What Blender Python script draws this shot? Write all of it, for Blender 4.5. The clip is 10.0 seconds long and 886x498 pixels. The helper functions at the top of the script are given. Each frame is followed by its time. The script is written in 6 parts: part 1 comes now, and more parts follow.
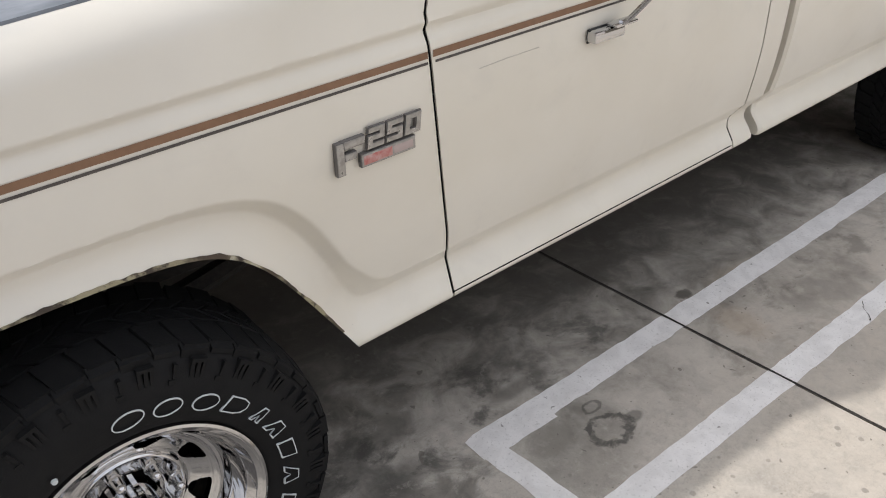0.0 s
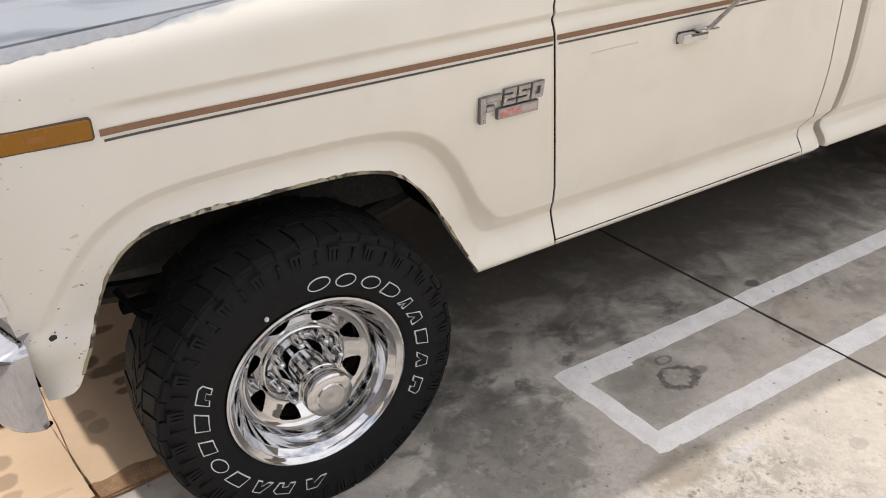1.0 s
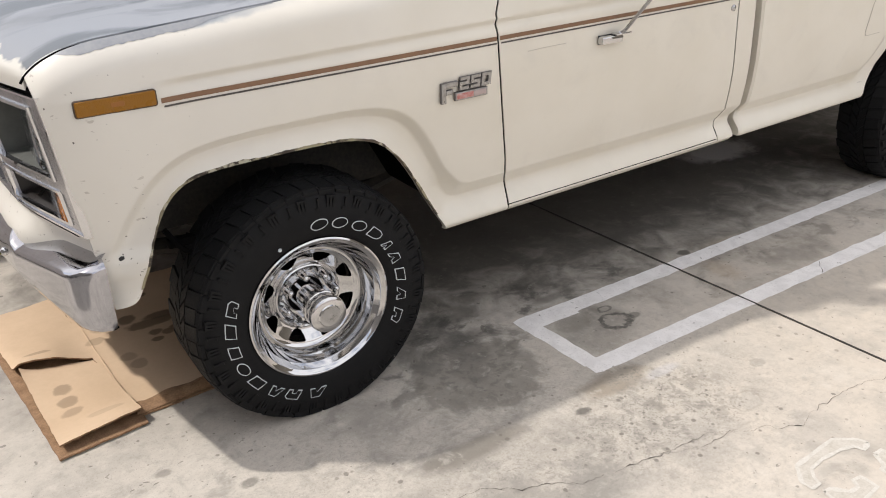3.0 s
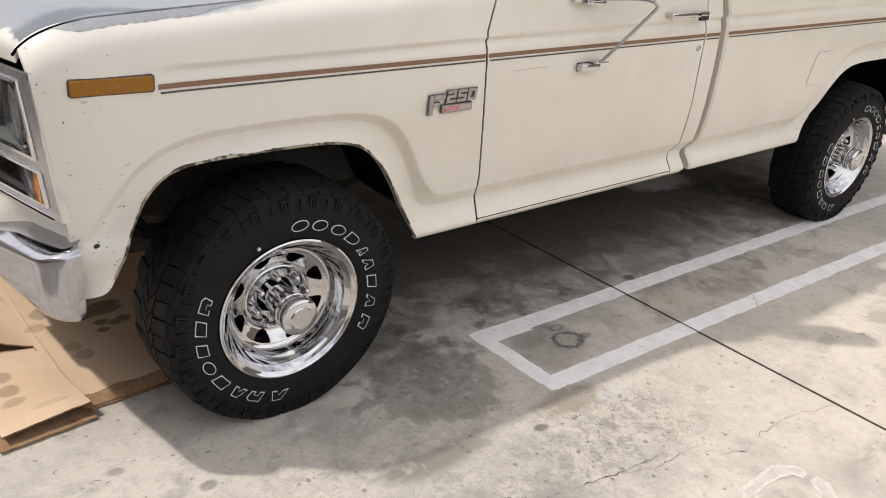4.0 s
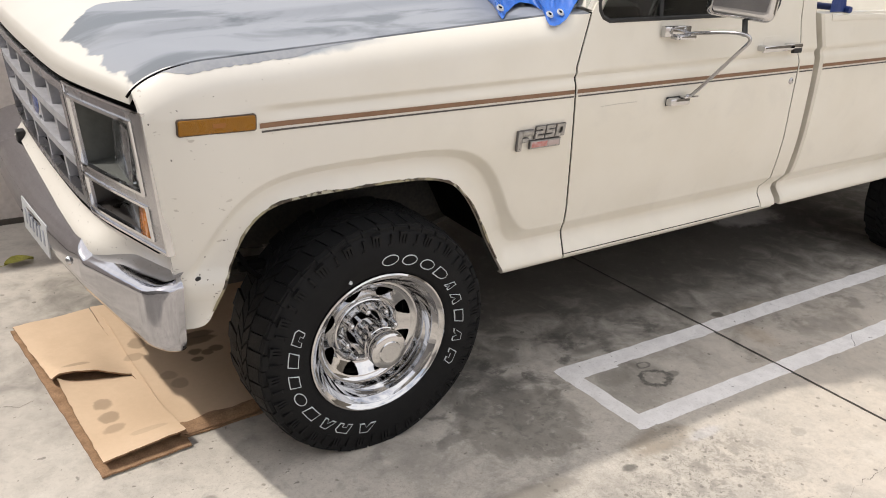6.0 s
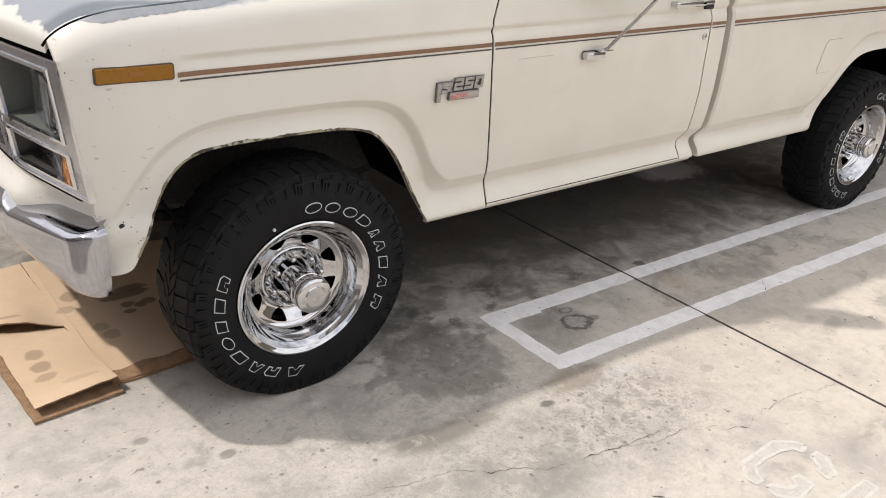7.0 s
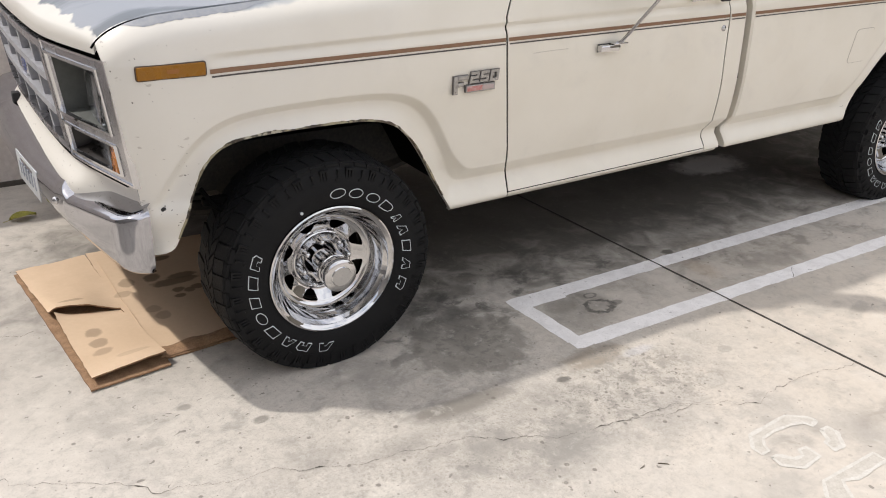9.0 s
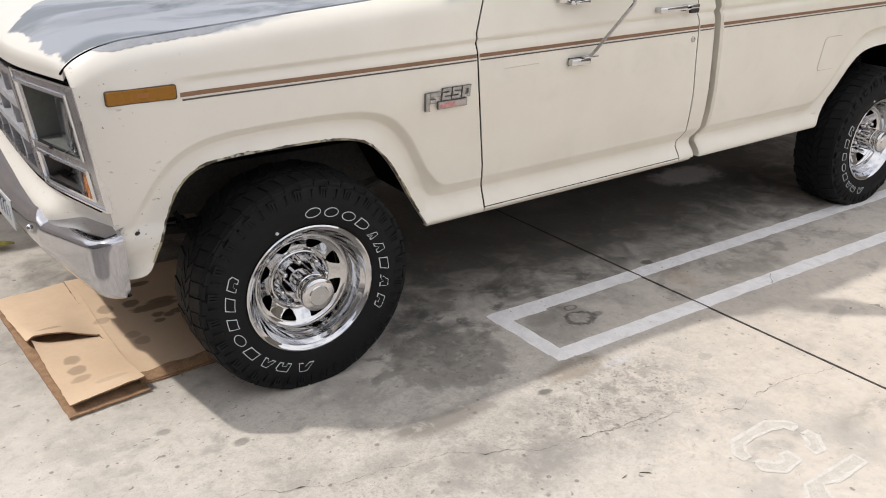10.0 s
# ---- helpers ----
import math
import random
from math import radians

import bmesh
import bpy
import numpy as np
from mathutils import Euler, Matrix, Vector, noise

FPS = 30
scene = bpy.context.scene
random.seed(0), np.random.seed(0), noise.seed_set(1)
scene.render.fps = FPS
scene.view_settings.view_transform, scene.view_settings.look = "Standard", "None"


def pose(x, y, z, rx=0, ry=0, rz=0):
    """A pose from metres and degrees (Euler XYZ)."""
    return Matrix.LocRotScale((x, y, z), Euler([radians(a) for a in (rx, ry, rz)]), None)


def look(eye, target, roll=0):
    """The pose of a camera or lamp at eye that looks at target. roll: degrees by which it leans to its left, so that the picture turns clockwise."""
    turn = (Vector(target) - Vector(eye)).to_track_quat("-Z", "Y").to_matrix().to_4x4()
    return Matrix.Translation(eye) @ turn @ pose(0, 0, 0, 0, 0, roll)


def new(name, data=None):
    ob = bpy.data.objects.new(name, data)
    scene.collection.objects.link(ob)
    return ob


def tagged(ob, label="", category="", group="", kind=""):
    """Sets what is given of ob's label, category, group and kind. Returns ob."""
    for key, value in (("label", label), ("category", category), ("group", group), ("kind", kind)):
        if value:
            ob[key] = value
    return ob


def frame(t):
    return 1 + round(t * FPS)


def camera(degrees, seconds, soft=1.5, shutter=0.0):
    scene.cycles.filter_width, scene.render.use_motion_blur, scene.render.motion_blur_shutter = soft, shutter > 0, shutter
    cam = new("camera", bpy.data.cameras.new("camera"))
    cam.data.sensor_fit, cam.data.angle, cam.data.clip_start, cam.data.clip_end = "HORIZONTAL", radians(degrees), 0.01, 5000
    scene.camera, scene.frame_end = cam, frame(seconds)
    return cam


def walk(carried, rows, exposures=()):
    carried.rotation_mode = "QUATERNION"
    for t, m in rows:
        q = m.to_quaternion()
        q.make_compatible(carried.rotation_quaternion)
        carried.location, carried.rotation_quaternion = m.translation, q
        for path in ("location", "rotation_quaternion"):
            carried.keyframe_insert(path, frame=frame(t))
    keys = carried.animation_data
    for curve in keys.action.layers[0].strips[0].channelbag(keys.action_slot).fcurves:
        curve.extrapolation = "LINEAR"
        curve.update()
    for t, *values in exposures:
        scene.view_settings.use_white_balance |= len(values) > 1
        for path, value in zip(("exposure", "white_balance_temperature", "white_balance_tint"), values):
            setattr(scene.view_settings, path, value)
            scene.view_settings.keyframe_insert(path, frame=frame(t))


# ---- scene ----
cam = camera(57.2, 10.0, soft=1.0)
PATH = [
    (0, (-0.207, -1.084, 1.564), (0.862, 0.212, 0.479), -1.2),
    (0.5, (-0.331, -1.336, 1.576), (0.612, 0.087, 0.534), -4.0),
    (1, (-0.596, -1.451, 1.574), (0.357, 0.012, 0.598), -0.4),
    (1.5, (-0.772, -1.544, 1.58), (0.324, -0.213, 0.566), 3.8),
    (2, (-0.776, -1.811, 1.587), (0.402, -0.516, 0.619), 1.3),
    (2.5, (-0.77, -1.997, 1.604), (0.309, -0.582, 0.69), -3.7),
    (2.7, (-0.796, -2.001, 1.599), (0.239, -0.541, 0.707), -3.4),
    (3.8, (-1.05, -1.887, 1.595), (0.023, -0.426, 0.751), 5.2),
    (4, (-1.052, -1.864, 1.607), (0.134, -0.502, 0.746), 6.2),
    (4.5, (-1.022, -1.879, 1.605), (0.323, -0.661, 0.763), 5.6),
    (5, (-1.052, -1.858, 1.625), (0.096, -0.425, 0.834), 4.0),
    (5.2, (-1.076, -1.858, 1.62), (-0.047, -0.333, 0.836), 3.6),
    (6.3, (-1.092, -1.837, 1.604), (0.009, -0.385, 0.781), 5.1),
    (6.5, (-1.091, -1.862, 1.597), (0.073, -0.466, 0.763), 6.1),
    (7, (-1.077, -1.988, 1.608), (0.057, -0.589, 0.738), 5.1),
    (7.5, (-1.055, -2.172, 1.603), (-0.1, -0.647, 0.73), 1.3),
    (8, (-1.04, -2.227, 1.603), (-0.086, -0.695, 0.741), 1.5),
    (8.5, (-1.045, -2.231, 1.604), (-0.033, -0.738, 0.739), 2.5),
    (9, (-1.053, -2.241, 1.608), (-0.052, -0.736, 0.752), 2.3),
    (9.5, (-1.028, -2.262, 1.604), (-0.019, -0.751, 0.77), 1.0),
    (10, (-1.024, -2.274, 1.601), (0.009, -0.766, 0.789), 0.9),
]
EXPOSURES = [(0.0, 0.03, 6250, 11.5), (0.5, 0.29, 6300, 12), (1.0, 0.30, 6500, 12.5), (1.5, 0.34, 6450, 12.5), (2.0, 0.38, 6450, 12.5), (2.5, 0.23, 6450, 12), (4.0, 0.20, 6500, 12.5), (4.5, 0.23, 6500, 11.5), (5.0, 0.22, 6500, 11.5), (6.5, 0.28, 6600, 12), (7.0, 0.24, 6450, 12), (8.0, 0.22, 6350, 12.5), (10.0, 0.21, 6350, 12)]
walk(cam, [(t, look(eye, target, roll)) for t, eye, target, roll in PATH], EXPOSURES)

# ---------------------------------------------------------------- light
world = bpy.data.worlds.new("sky")
scene.world = world
world.use_nodes = True
wn = world.node_tree.nodes
wl = world.node_tree.links
sky = wn.new("ShaderNodeTexSky")
sky.sky_type = 'NISHITA'
sky.sun_disc = False
SUN_WAY = Vector((0.61, -0.38, -1.0)).normalized()      # the way the sunlight travels
sky.sun_elevation = math.asin(-SUN_WAY.z)
sky.sun_rotation = math.atan2(-SUN_WAY.x, -SUN_WAY.y)
sky.air_density, sky.dust_density, sky.ozone_density = 1.0, 2.5, 1.0
cloud = wn.new("ShaderNodeTexNoise")
cloud.inputs["Scale"].default_value = 2.2
cloud.inputs["Detail"].default_value = 8
cloud.inputs["Roughness"].default_value = 0.6
coord = wn.new("ShaderNodeTexCoord")
wl.new(coord.outputs["Generated"], cloud.inputs["Vector"])
ramp = wn.new("ShaderNodeValToRGB")
ramp.color_ramp.elements[0].position, ramp.color_ramp.elements[1].position = 0.30, 0.55
wl.new(cloud.outputs["Fac"], ramp.inputs["Fac"])
mixc = wn.new("ShaderNodeMix")
mixc.data_type = 'RGBA'
wl.new(ramp.outputs["Color"], mixc.inputs[0])
wl.new(sky.outputs["Color"], mixc.inputs[6])
mixc.inputs[7].default_value = (8.0, 7.95, 8.0, 1)       # bright cloud
bg = wn["Background"]
wl.new(mixc.outputs[2], bg.inputs["Color"])
bg.inputs["Strength"].default_value = 0.15

sun = new("sun", bpy.data.lights.new("sun", 'SUN'))
sun.data.energy = 2.6
sun.data.angle = radians(1.5)
sun.data.color = (1.0, 0.955, 0.885)
sun.matrix_world = look((0, 0, 6), Vector((0, 0, 6)) + SUN_WAY)

# ---------------------------------------------------------------- materials


def mat(name, base, rough=0.5, metal=0.0, spread=0.06, scale=6.0, fine=90.0, bump=0.0, bump_scale=200.0, coat=0.0, tint=None, rough_spread=0.1, gloss=0.5):
    """A surface with colour that varies at two scales, and fine relief. Coordinates are metres of the world."""
    m = bpy.data.materials.new(name)
    m.use_nodes = True
    nt = m.node_tree
    p = nt.nodes["Principled BSDF"]
    p.inputs["Metallic"].default_value = metal
    p.inputs["Coat Weight"].default_value = coat
    p.inputs["Specular IOR Level"].default_value = gloss
    p.inputs["Coat Roughness"].default_value = 0.12
    geo = nt.nodes.new("ShaderNodeNewGeometry")
    tint = tint or [c * 0.6 for c in base]

    def noise_at(s, detail=4.0):
        n = nt.nodes.new("ShaderNodeTexNoise")
        n.inputs["Scale"].default_value = s
        n.inputs["Detail"].default_value = detail
        nt.links.new(geo.outputs["Position"], n.inputs["Vector"])
        return n.outputs["Fac"]

    a, b = noise_at(scale), noise_at(fine)
    add = nt.nodes.new("ShaderNodeMath")
    add.operation = 'ADD'
    nt.links.new(a, add.inputs[0])
    nt.links.new(b, add.inputs[1])
    mr = nt.nodes.new("ShaderNodeMapRange")
    mr.inputs[1].default_value, mr.inputs[2].default_value = 0.75, 1.25
    mr.inputs[3].default_value, mr.inputs[4].default_value = 0.0, spread * 5
    nt.links.new(add.outputs[0], mr.inputs[0])
    mix = nt.nodes.new("ShaderNodeMix")
    mix.data_type = 'RGBA'
    nt.links.new(mr.outputs[0], mix.inputs[0])
    mix.inputs[6].default_value = (*base, 1)
    mix.inputs[7].default_value = (*tint, 1)
    nt.links.new(mix.outputs[2], p.inputs["Base Color"])
    rr = nt.nodes.new("ShaderNodeMapRange")
    rr.inputs[1].default_value, rr.inputs[2].default_value = 0.3, 0.7
    rr.inputs[3].default_value, rr.inputs[4].default_value = max(0.02, rough - rough_spread), min(1, rough + rough_spread)
    nt.links.new(a, rr.inputs[0])
    nt.links.new(rr.outputs[0], p.inputs["Roughness"])
    if bump:
        bn = nt.nodes.new("ShaderNodeBump")
        bn.inputs["Strength"].default_value = bump
        bn.inputs["Distance"].default_value = 0.004
        nt.links.new(noise_at(bump_scale, 6), bn.inputs["Height"])
        nt.links.new(bn.outputs[0], p.inputs["Normal"])
    return m


class Nodes:
    """Short hand for building a node tree."""

    def __init__(self, m):
        self.t = m.node_tree
        self.p = self.t.nodes["Principled BSDF"]
        self.pos = self.t.nodes.new("ShaderNodeNewGeometry").outputs["Position"]

    def link(self, value, socket):
        if hasattr(value, "is_output"):
            self.t.links.new(value, socket)
        else:
            socket.default_value = value

    def math(self, op, a, b=0.0, clamp=False):
        n = self.t.nodes.new("ShaderNodeMath")
        n.operation, n.use_clamp = op, clamp
        self.link(a, n.inputs[0])
        self.link(b, n.inputs[1])
        return n.outputs[0]

    def noise(self, scale, detail=4.0, rough=0.5, distort=0.0, vec=None):
        n = self.t.nodes.new("ShaderNodeTexNoise")
        n.inputs["Scale"].default_value, n.inputs["Detail"].default_value = scale, detail
        n.inputs["Roughness"].default_value, n.inputs["Distortion"].default_value = rough, distort
        self.t.links.new(vec or self.pos, n.inputs["Vector"])
        return n.outputs["Fac"]

    def step(self, v, lo, hi, a=0.0, b=1.0):
        n = self.t.nodes.new("ShaderNodeMapRange")
        n.interpolation_type = 'SMOOTHSTEP'
        self.link(v, n.inputs[0])
        for k, q in enumerate((lo, hi, a, b)):
            n.inputs[k + 1].default_value = q
        return n.outputs[0]

    def mix(self, f, a, b):
        n = self.t.nodes.new("ShaderNodeMix")
        n.data_type = 'RGBA'
        self.link(f, n.inputs[0])
        self.link(a if hasattr(a, "is_output") else (*a, 1), n.inputs[6])
        self.link(b if hasattr(b, "is_output") else (*b, 1), n.inputs[7])
        return n.outputs[2]

    def xyz(self):
        n = self.t.nodes.new("ShaderNodeSeparateXYZ")
        self.t.links.new(self.pos, n.inputs[0])
        return n.outputs

    def spot(self, x, y, rx, ry, wobble, edge=0.35):
        """1 inside an uneven spot on the ground, 0 outside."""
        s = self.xyz()
        dx = self.math('DIVIDE', self.math('SUBTRACT', s[0], x), rx)
        dy = self.math('DIVIDE', self.math('SUBTRACT', s[1], y), ry)
        d = self.math('SQRT', self.math('ADD', self.math('MULTIPLY', dx, dx), self.math('MULTIPLY', dy, dy)))
        d = self.math('ADD', d, self.math('MULTIPLY', self.math('SUBTRACT', wobble, 0.5), 1.2))
        return self.step(d, 1.0 + edge / 2, 1.0 - edge / 2), d

    def specks(self, scale, radius, gate):
        """Sparse uneven dots, each of its own size."""
        warp = self.t.nodes.new("ShaderNodeTexNoise")
        warp.inputs["Scale"].default_value, warp.inputs["Detail"].default_value = scale * 5.0, 3.0
        self.t.links.new(self.pos, warp.inputs["Vector"])
        push = self.t.nodes.new("ShaderNodeVectorMath")
        push.operation = 'MULTIPLY_ADD'
        self.t.links.new(warp.outputs["Color"], push.inputs[0])
        push.inputs[1].default_value = (0.16 / scale, 0.16 / scale, 0.0)
        self.t.links.new(self.pos, push.inputs[2])
        v = self.t.nodes.new("ShaderNodeTexVoronoi")
        v.inputs["Scale"].default_value = scale
        self.t.links.new(push.outputs[0], v.inputs["Vector"])
        c = self.t.nodes.new("ShaderNodeSeparateColor")
        self.t.links.new(v.outputs["Color"], c.inputs[0])
        size = self.math('MULTIPLY', self.math('POWER', c.outputs[1], 2.0), radius)
        inside = self.step(self.math('SUBTRACT', v.outputs["Distance"], size), 0.0, -0.35 * radius)
        return self.math('MULTIPLY', inside, self.math('GREATER_THAN', c.outputs[0], gate))

    def bump(self, height, strength, distance=0.004):
        n = self.t.nodes.new("ShaderNodeBump")
        n.inputs["Strength"].default_value, n.inputs["Distance"].default_value = strength, distance
        self.t.links.new(height, n.inputs["Height"])
        self.t.links.new(n.outputs[0], self.p.inputs["Normal"])


def fresh(name):
    m = bpy.data.materials.new(name)
    m.use_nodes = True
    return m, Nodes(m)


def make_paint():
    """Old cream enamel: chalky, faintly dusty, small chips."""
    m, n = fresh("cream_paint")
    big, mid, fine = n.noise(3.0, 5), n.noise(22.0, 5), n.noise(260.0, 3)
    col = n.mix(n.step(big, 0.35, 0.7), (0.745, 0.708, 0.620), (0.708, 0.668, 0.575))
    col = n.mix(n.math('MULTIPLY', n.step(mid, 0.5, 0.8), 0.08), col, (0.62, 0.575, 0.50))
    smudge = n.math('MULTIPLY', n.step(n.noise(5.5, 6, 0.62, 0.5), 0.52, 0.74), 0.16)
    col = n.mix(smudge, col, (0.50, 0.475, 0.43))
    # greyer towards the front: the dimmer light there is put into the colour
    greyed = n.math('MULTIPLY', n.step(n.math('ADD', n.xyz()[0], n.math('MULTIPLY', n.math('SUBTRACT', n.noise(4.0, 5, 0.6), 0.5), 0.9)), 0.70, -0.55), 0.50)
    col = n.mix(greyed, col, (0.62, 0.60, 0.565))
    where = n.step(n.xyz()[0], -0.2, -0.55)
    chips = n.math('MULTIPLY', n.step(n.noise(95.0, 1), 0.765, 0.785), where)
    wide = n.t.nodes.new("ShaderNodeMapping")
    wide.inputs["Scale"].default_value = (0.45, 1.0, 1.0)
    wide.inputs["Rotation"].default_value = (0, 0.25, 0)
    n.t.links.new(n.pos, wide.inputs["Vector"])
    scuffs = n.math('MULTIPLY', n.step(n.noise(70.0, 2, 0.5, 0.0, wide.outputs[0]), 0.70, 0.74), n.step(n.xyz()[0], -0.34, -0.50))
    col = n.mix(n.math('MULTIPLY', scuffs, 0.55), col, (0.33, 0.29, 0.24))
    col = n.mix(chips, col, (0.10, 0.085, 0.07))
    # primer dusted over the fender's top edge
    s = n.xyz()
    rise = n.math('SUBTRACT', s[2], n.math('ADD', 1.2511, n.math('MULTIPLY', s[0], 0.0772)))
    rise = n.math('ADD', rise, n.math('MULTIPLY', n.math('SUBTRACT', n.noise(16.0, 4), 0.5), 0.030))
    dust = n.math('MULTIPLY', n.step(rise, -0.018, -0.004), n.step(s[0], 0.10, -0.25))
    col = n.mix(dust, col, (0.30, 0.33, 0.36))
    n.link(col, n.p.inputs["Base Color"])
    n.link(n.step(big, 0.3, 0.7, 0.28, 0.34), n.p.inputs["Roughness"])
    n.p.inputs["Coat Weight"].default_value = 0.2
    n.p.inputs["Coat Roughness"].default_value = 0.14
    n.bump(n.math('ADD', n.math('MULTIPLY', fine, 0.06), big), 0.05, 0.01)
    return m


def make_hood_paint():
    """Cream hood rubbed back to grey primer in the middle, with cloudy sanding marks."""
    m, n = fresh("hood_primer")
    s = n.xyz()
    wob = n.noise(9.0, 3, 0.55, 0.2)
    centre = n.math('ABSOLUTE', n.math('SUBTRACT', s[1], 0.97))
    q = n.math('DIVIDE', centre, 0.94)
    front = n.math('ADD', -0.759, n.math('MULTIPLY', n.math('MULTIPLY', q, q), 0.105))
    rim = n.math('MAXIMUM', n.math('ADD', front, 0.034), n.step(centre, 0.0, 0.55, -0.50, -0.735))
    dx = n.math('SUBTRACT', s[0], rim)
    dx = n.math('ADD', dx, n.math('MULTIPLY', n.math('SUBTRACT', wob, 0.5), 0.11))
    primer = n.step(dx, 0.0, 0.012)
    mid_strip = n.math('ADD', centre, n.math('MULTIPLY', n.math('SUBTRACT', wob, 0.5), 0.3))
    primer = n.math('MULTIPLY', primer, n.step(mid_strip, 0.19, 0.205))
    streak = n.t.nodes.new("ShaderNodeMapping")
    streak.inputs["Scale"].default_value = (1.7, 3.4, 1.7)
    streak.inputs["Rotation"].default_value = (0, 0, 0.5)
    n.t.links.new(n.pos, streak.inputs["Vector"])
    clouds = n.noise(1.5, 5, 0.55, 0.8, streak.outputs[0])
    grey = n.mix(n.step(clouds, 0.48, 0.64), (0.225, 0.24, 0.265), (0.105, 0.12, 0.137))
    cream = n.mix(n.noise(5.0), (0.56, 0.535, 0.48), (0.51, 0.485, 0.435))
    n.link(n.mix(primer, cream, grey), n.p.inputs["Base Color"])
    n.link(n.step(primer, 0, 1, 0.42, 0.5), n.p.inputs["Roughness"])
    n.bump(n.noise(180.0, 5), 0.05)
    return m


GREY_OIL, BLACK_OIL, DAMP, RUSTY = (0.18, 0.164, 0.14), (0.085, 0.08, 0.07), (0.26, 0.24, 0.21), (0.37, 0.26, 0.155)
STAINS_AND_SHADE = (        # x, y, half widths, strength, softness, tone
    (0.475, -0.15, 0.235, 0.205, 0.66, 0.22, GREY_OIL), (0.56, 0.05, 0.13, 0.045, 0.55, 0.9, BLACK_OIL),
    (0.60, 0.22, 0.12, 0.06, 0.45, 1.0, BLACK_OIL), (1.02, 0.10, 0.12, 0.025, 0.55, 0.9, BLACK_OIL), (0.24, -0.455, 0.16, 0.035, 0.70, 0.8, GREY_OIL), (0.10, -0.44, 0.03, 0.022, 0.6, 0.6, GREY_OIL), (0.955, -0.10, 0.075, 0.050, 0.50, 0.6, GREY_OIL), (1.01, -0.17, 0.17, 0.13, 0.35, 0.7, GREY_OIL),
    (1.185, -0.185, 0.028, 0.018, 0.6, 0.5, BLACK_OIL), (0.82, -0.450, 0.13, 0.060, 0.72, 0.7, (0.24, 0.20, 0.15)), (0.626, -0.507, 0.026, 0.016, 0.85, 0.8, BLACK_OIL),
    (1.74, 0.06, 0.030, 0.022, 0.8, 0.6, (0.07, 0.06, 0.05)), (1.75, -0.14, 0.06, 0.09, 0.30, 1.0, RUSTY), (1.95, 0.02, 0.12, 0.05, 0.25, 1.0, RUSTY),
    (1.29, -0.654, 0.032, 0.022, 0.45, 0.4, DAMP), (1.083, -0.770, 0.048, 0.036, 0.30, 0.3, (0.36, 0.34, 0.305)), (0.832, -0.63, 0.018, 0.030, 0.6, 1.2, (0.18, 0.165, 0.14)),
    (0.749, -0.685, 0.018, 0.030, 0.55, 1.2, (0.2, 0.185, 0.16)), (-0.36, -0.20, 0.026, 0.018, 0.7, 0.6, (0.15, 0.14, 0.12)), (-0.55, -0.02, 0.022, 0.016, 0.6, 0.6, GREY_OIL),
    # the broad near-black patch at (2.0, 1.08) is painted shade under the truck
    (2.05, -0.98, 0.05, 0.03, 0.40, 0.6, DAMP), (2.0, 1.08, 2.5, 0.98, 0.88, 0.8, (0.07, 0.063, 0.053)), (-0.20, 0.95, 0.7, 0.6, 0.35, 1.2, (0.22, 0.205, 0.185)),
    (2.47, -0.74, 0.07, 0.04, 0.5, 0.6, DAMP), (2.55, -0.83, 0.07, 0.04, 0.5, 0.6, DAMP), (2.63, -0.93, 0.07, 0.05, 0.5, 0.6, DAMP), (0.05, -0.62, 0.06, 0.02, 0.5, 0.8, DAMP),
    (0.20, -0.70, 0.10, 0.06, 0.45, 1.2, DAMP), (-0.06, -0.54, 0.13, 0.045, 0.40, 1.2, DAMP), (0.25, -0.46, 0.17, 0.05, 0.55, 1.0, GREY_OIL), (0.47, -0.56, 0.14, 0.05, 0.40, 1.2, DAMP),
    (0.47, 0.15, 0.10, 0.06, 0.6, 1.1, BLACK_OIL), (0.36, 0.04, 0.06, 0.10, 0.5, 1.1, BLACK_OIL), (0.0, -0.16, 0.09, 0.03, 0.35, 1.2, DAMP), (-0.30, -0.45, 0.12, 0.05, 0.30, 1.2, DAMP),
    (0.99, -0.50, 0.07, 0.022, 0.40, 0.9, (0.46, 0.47, 0.52)))


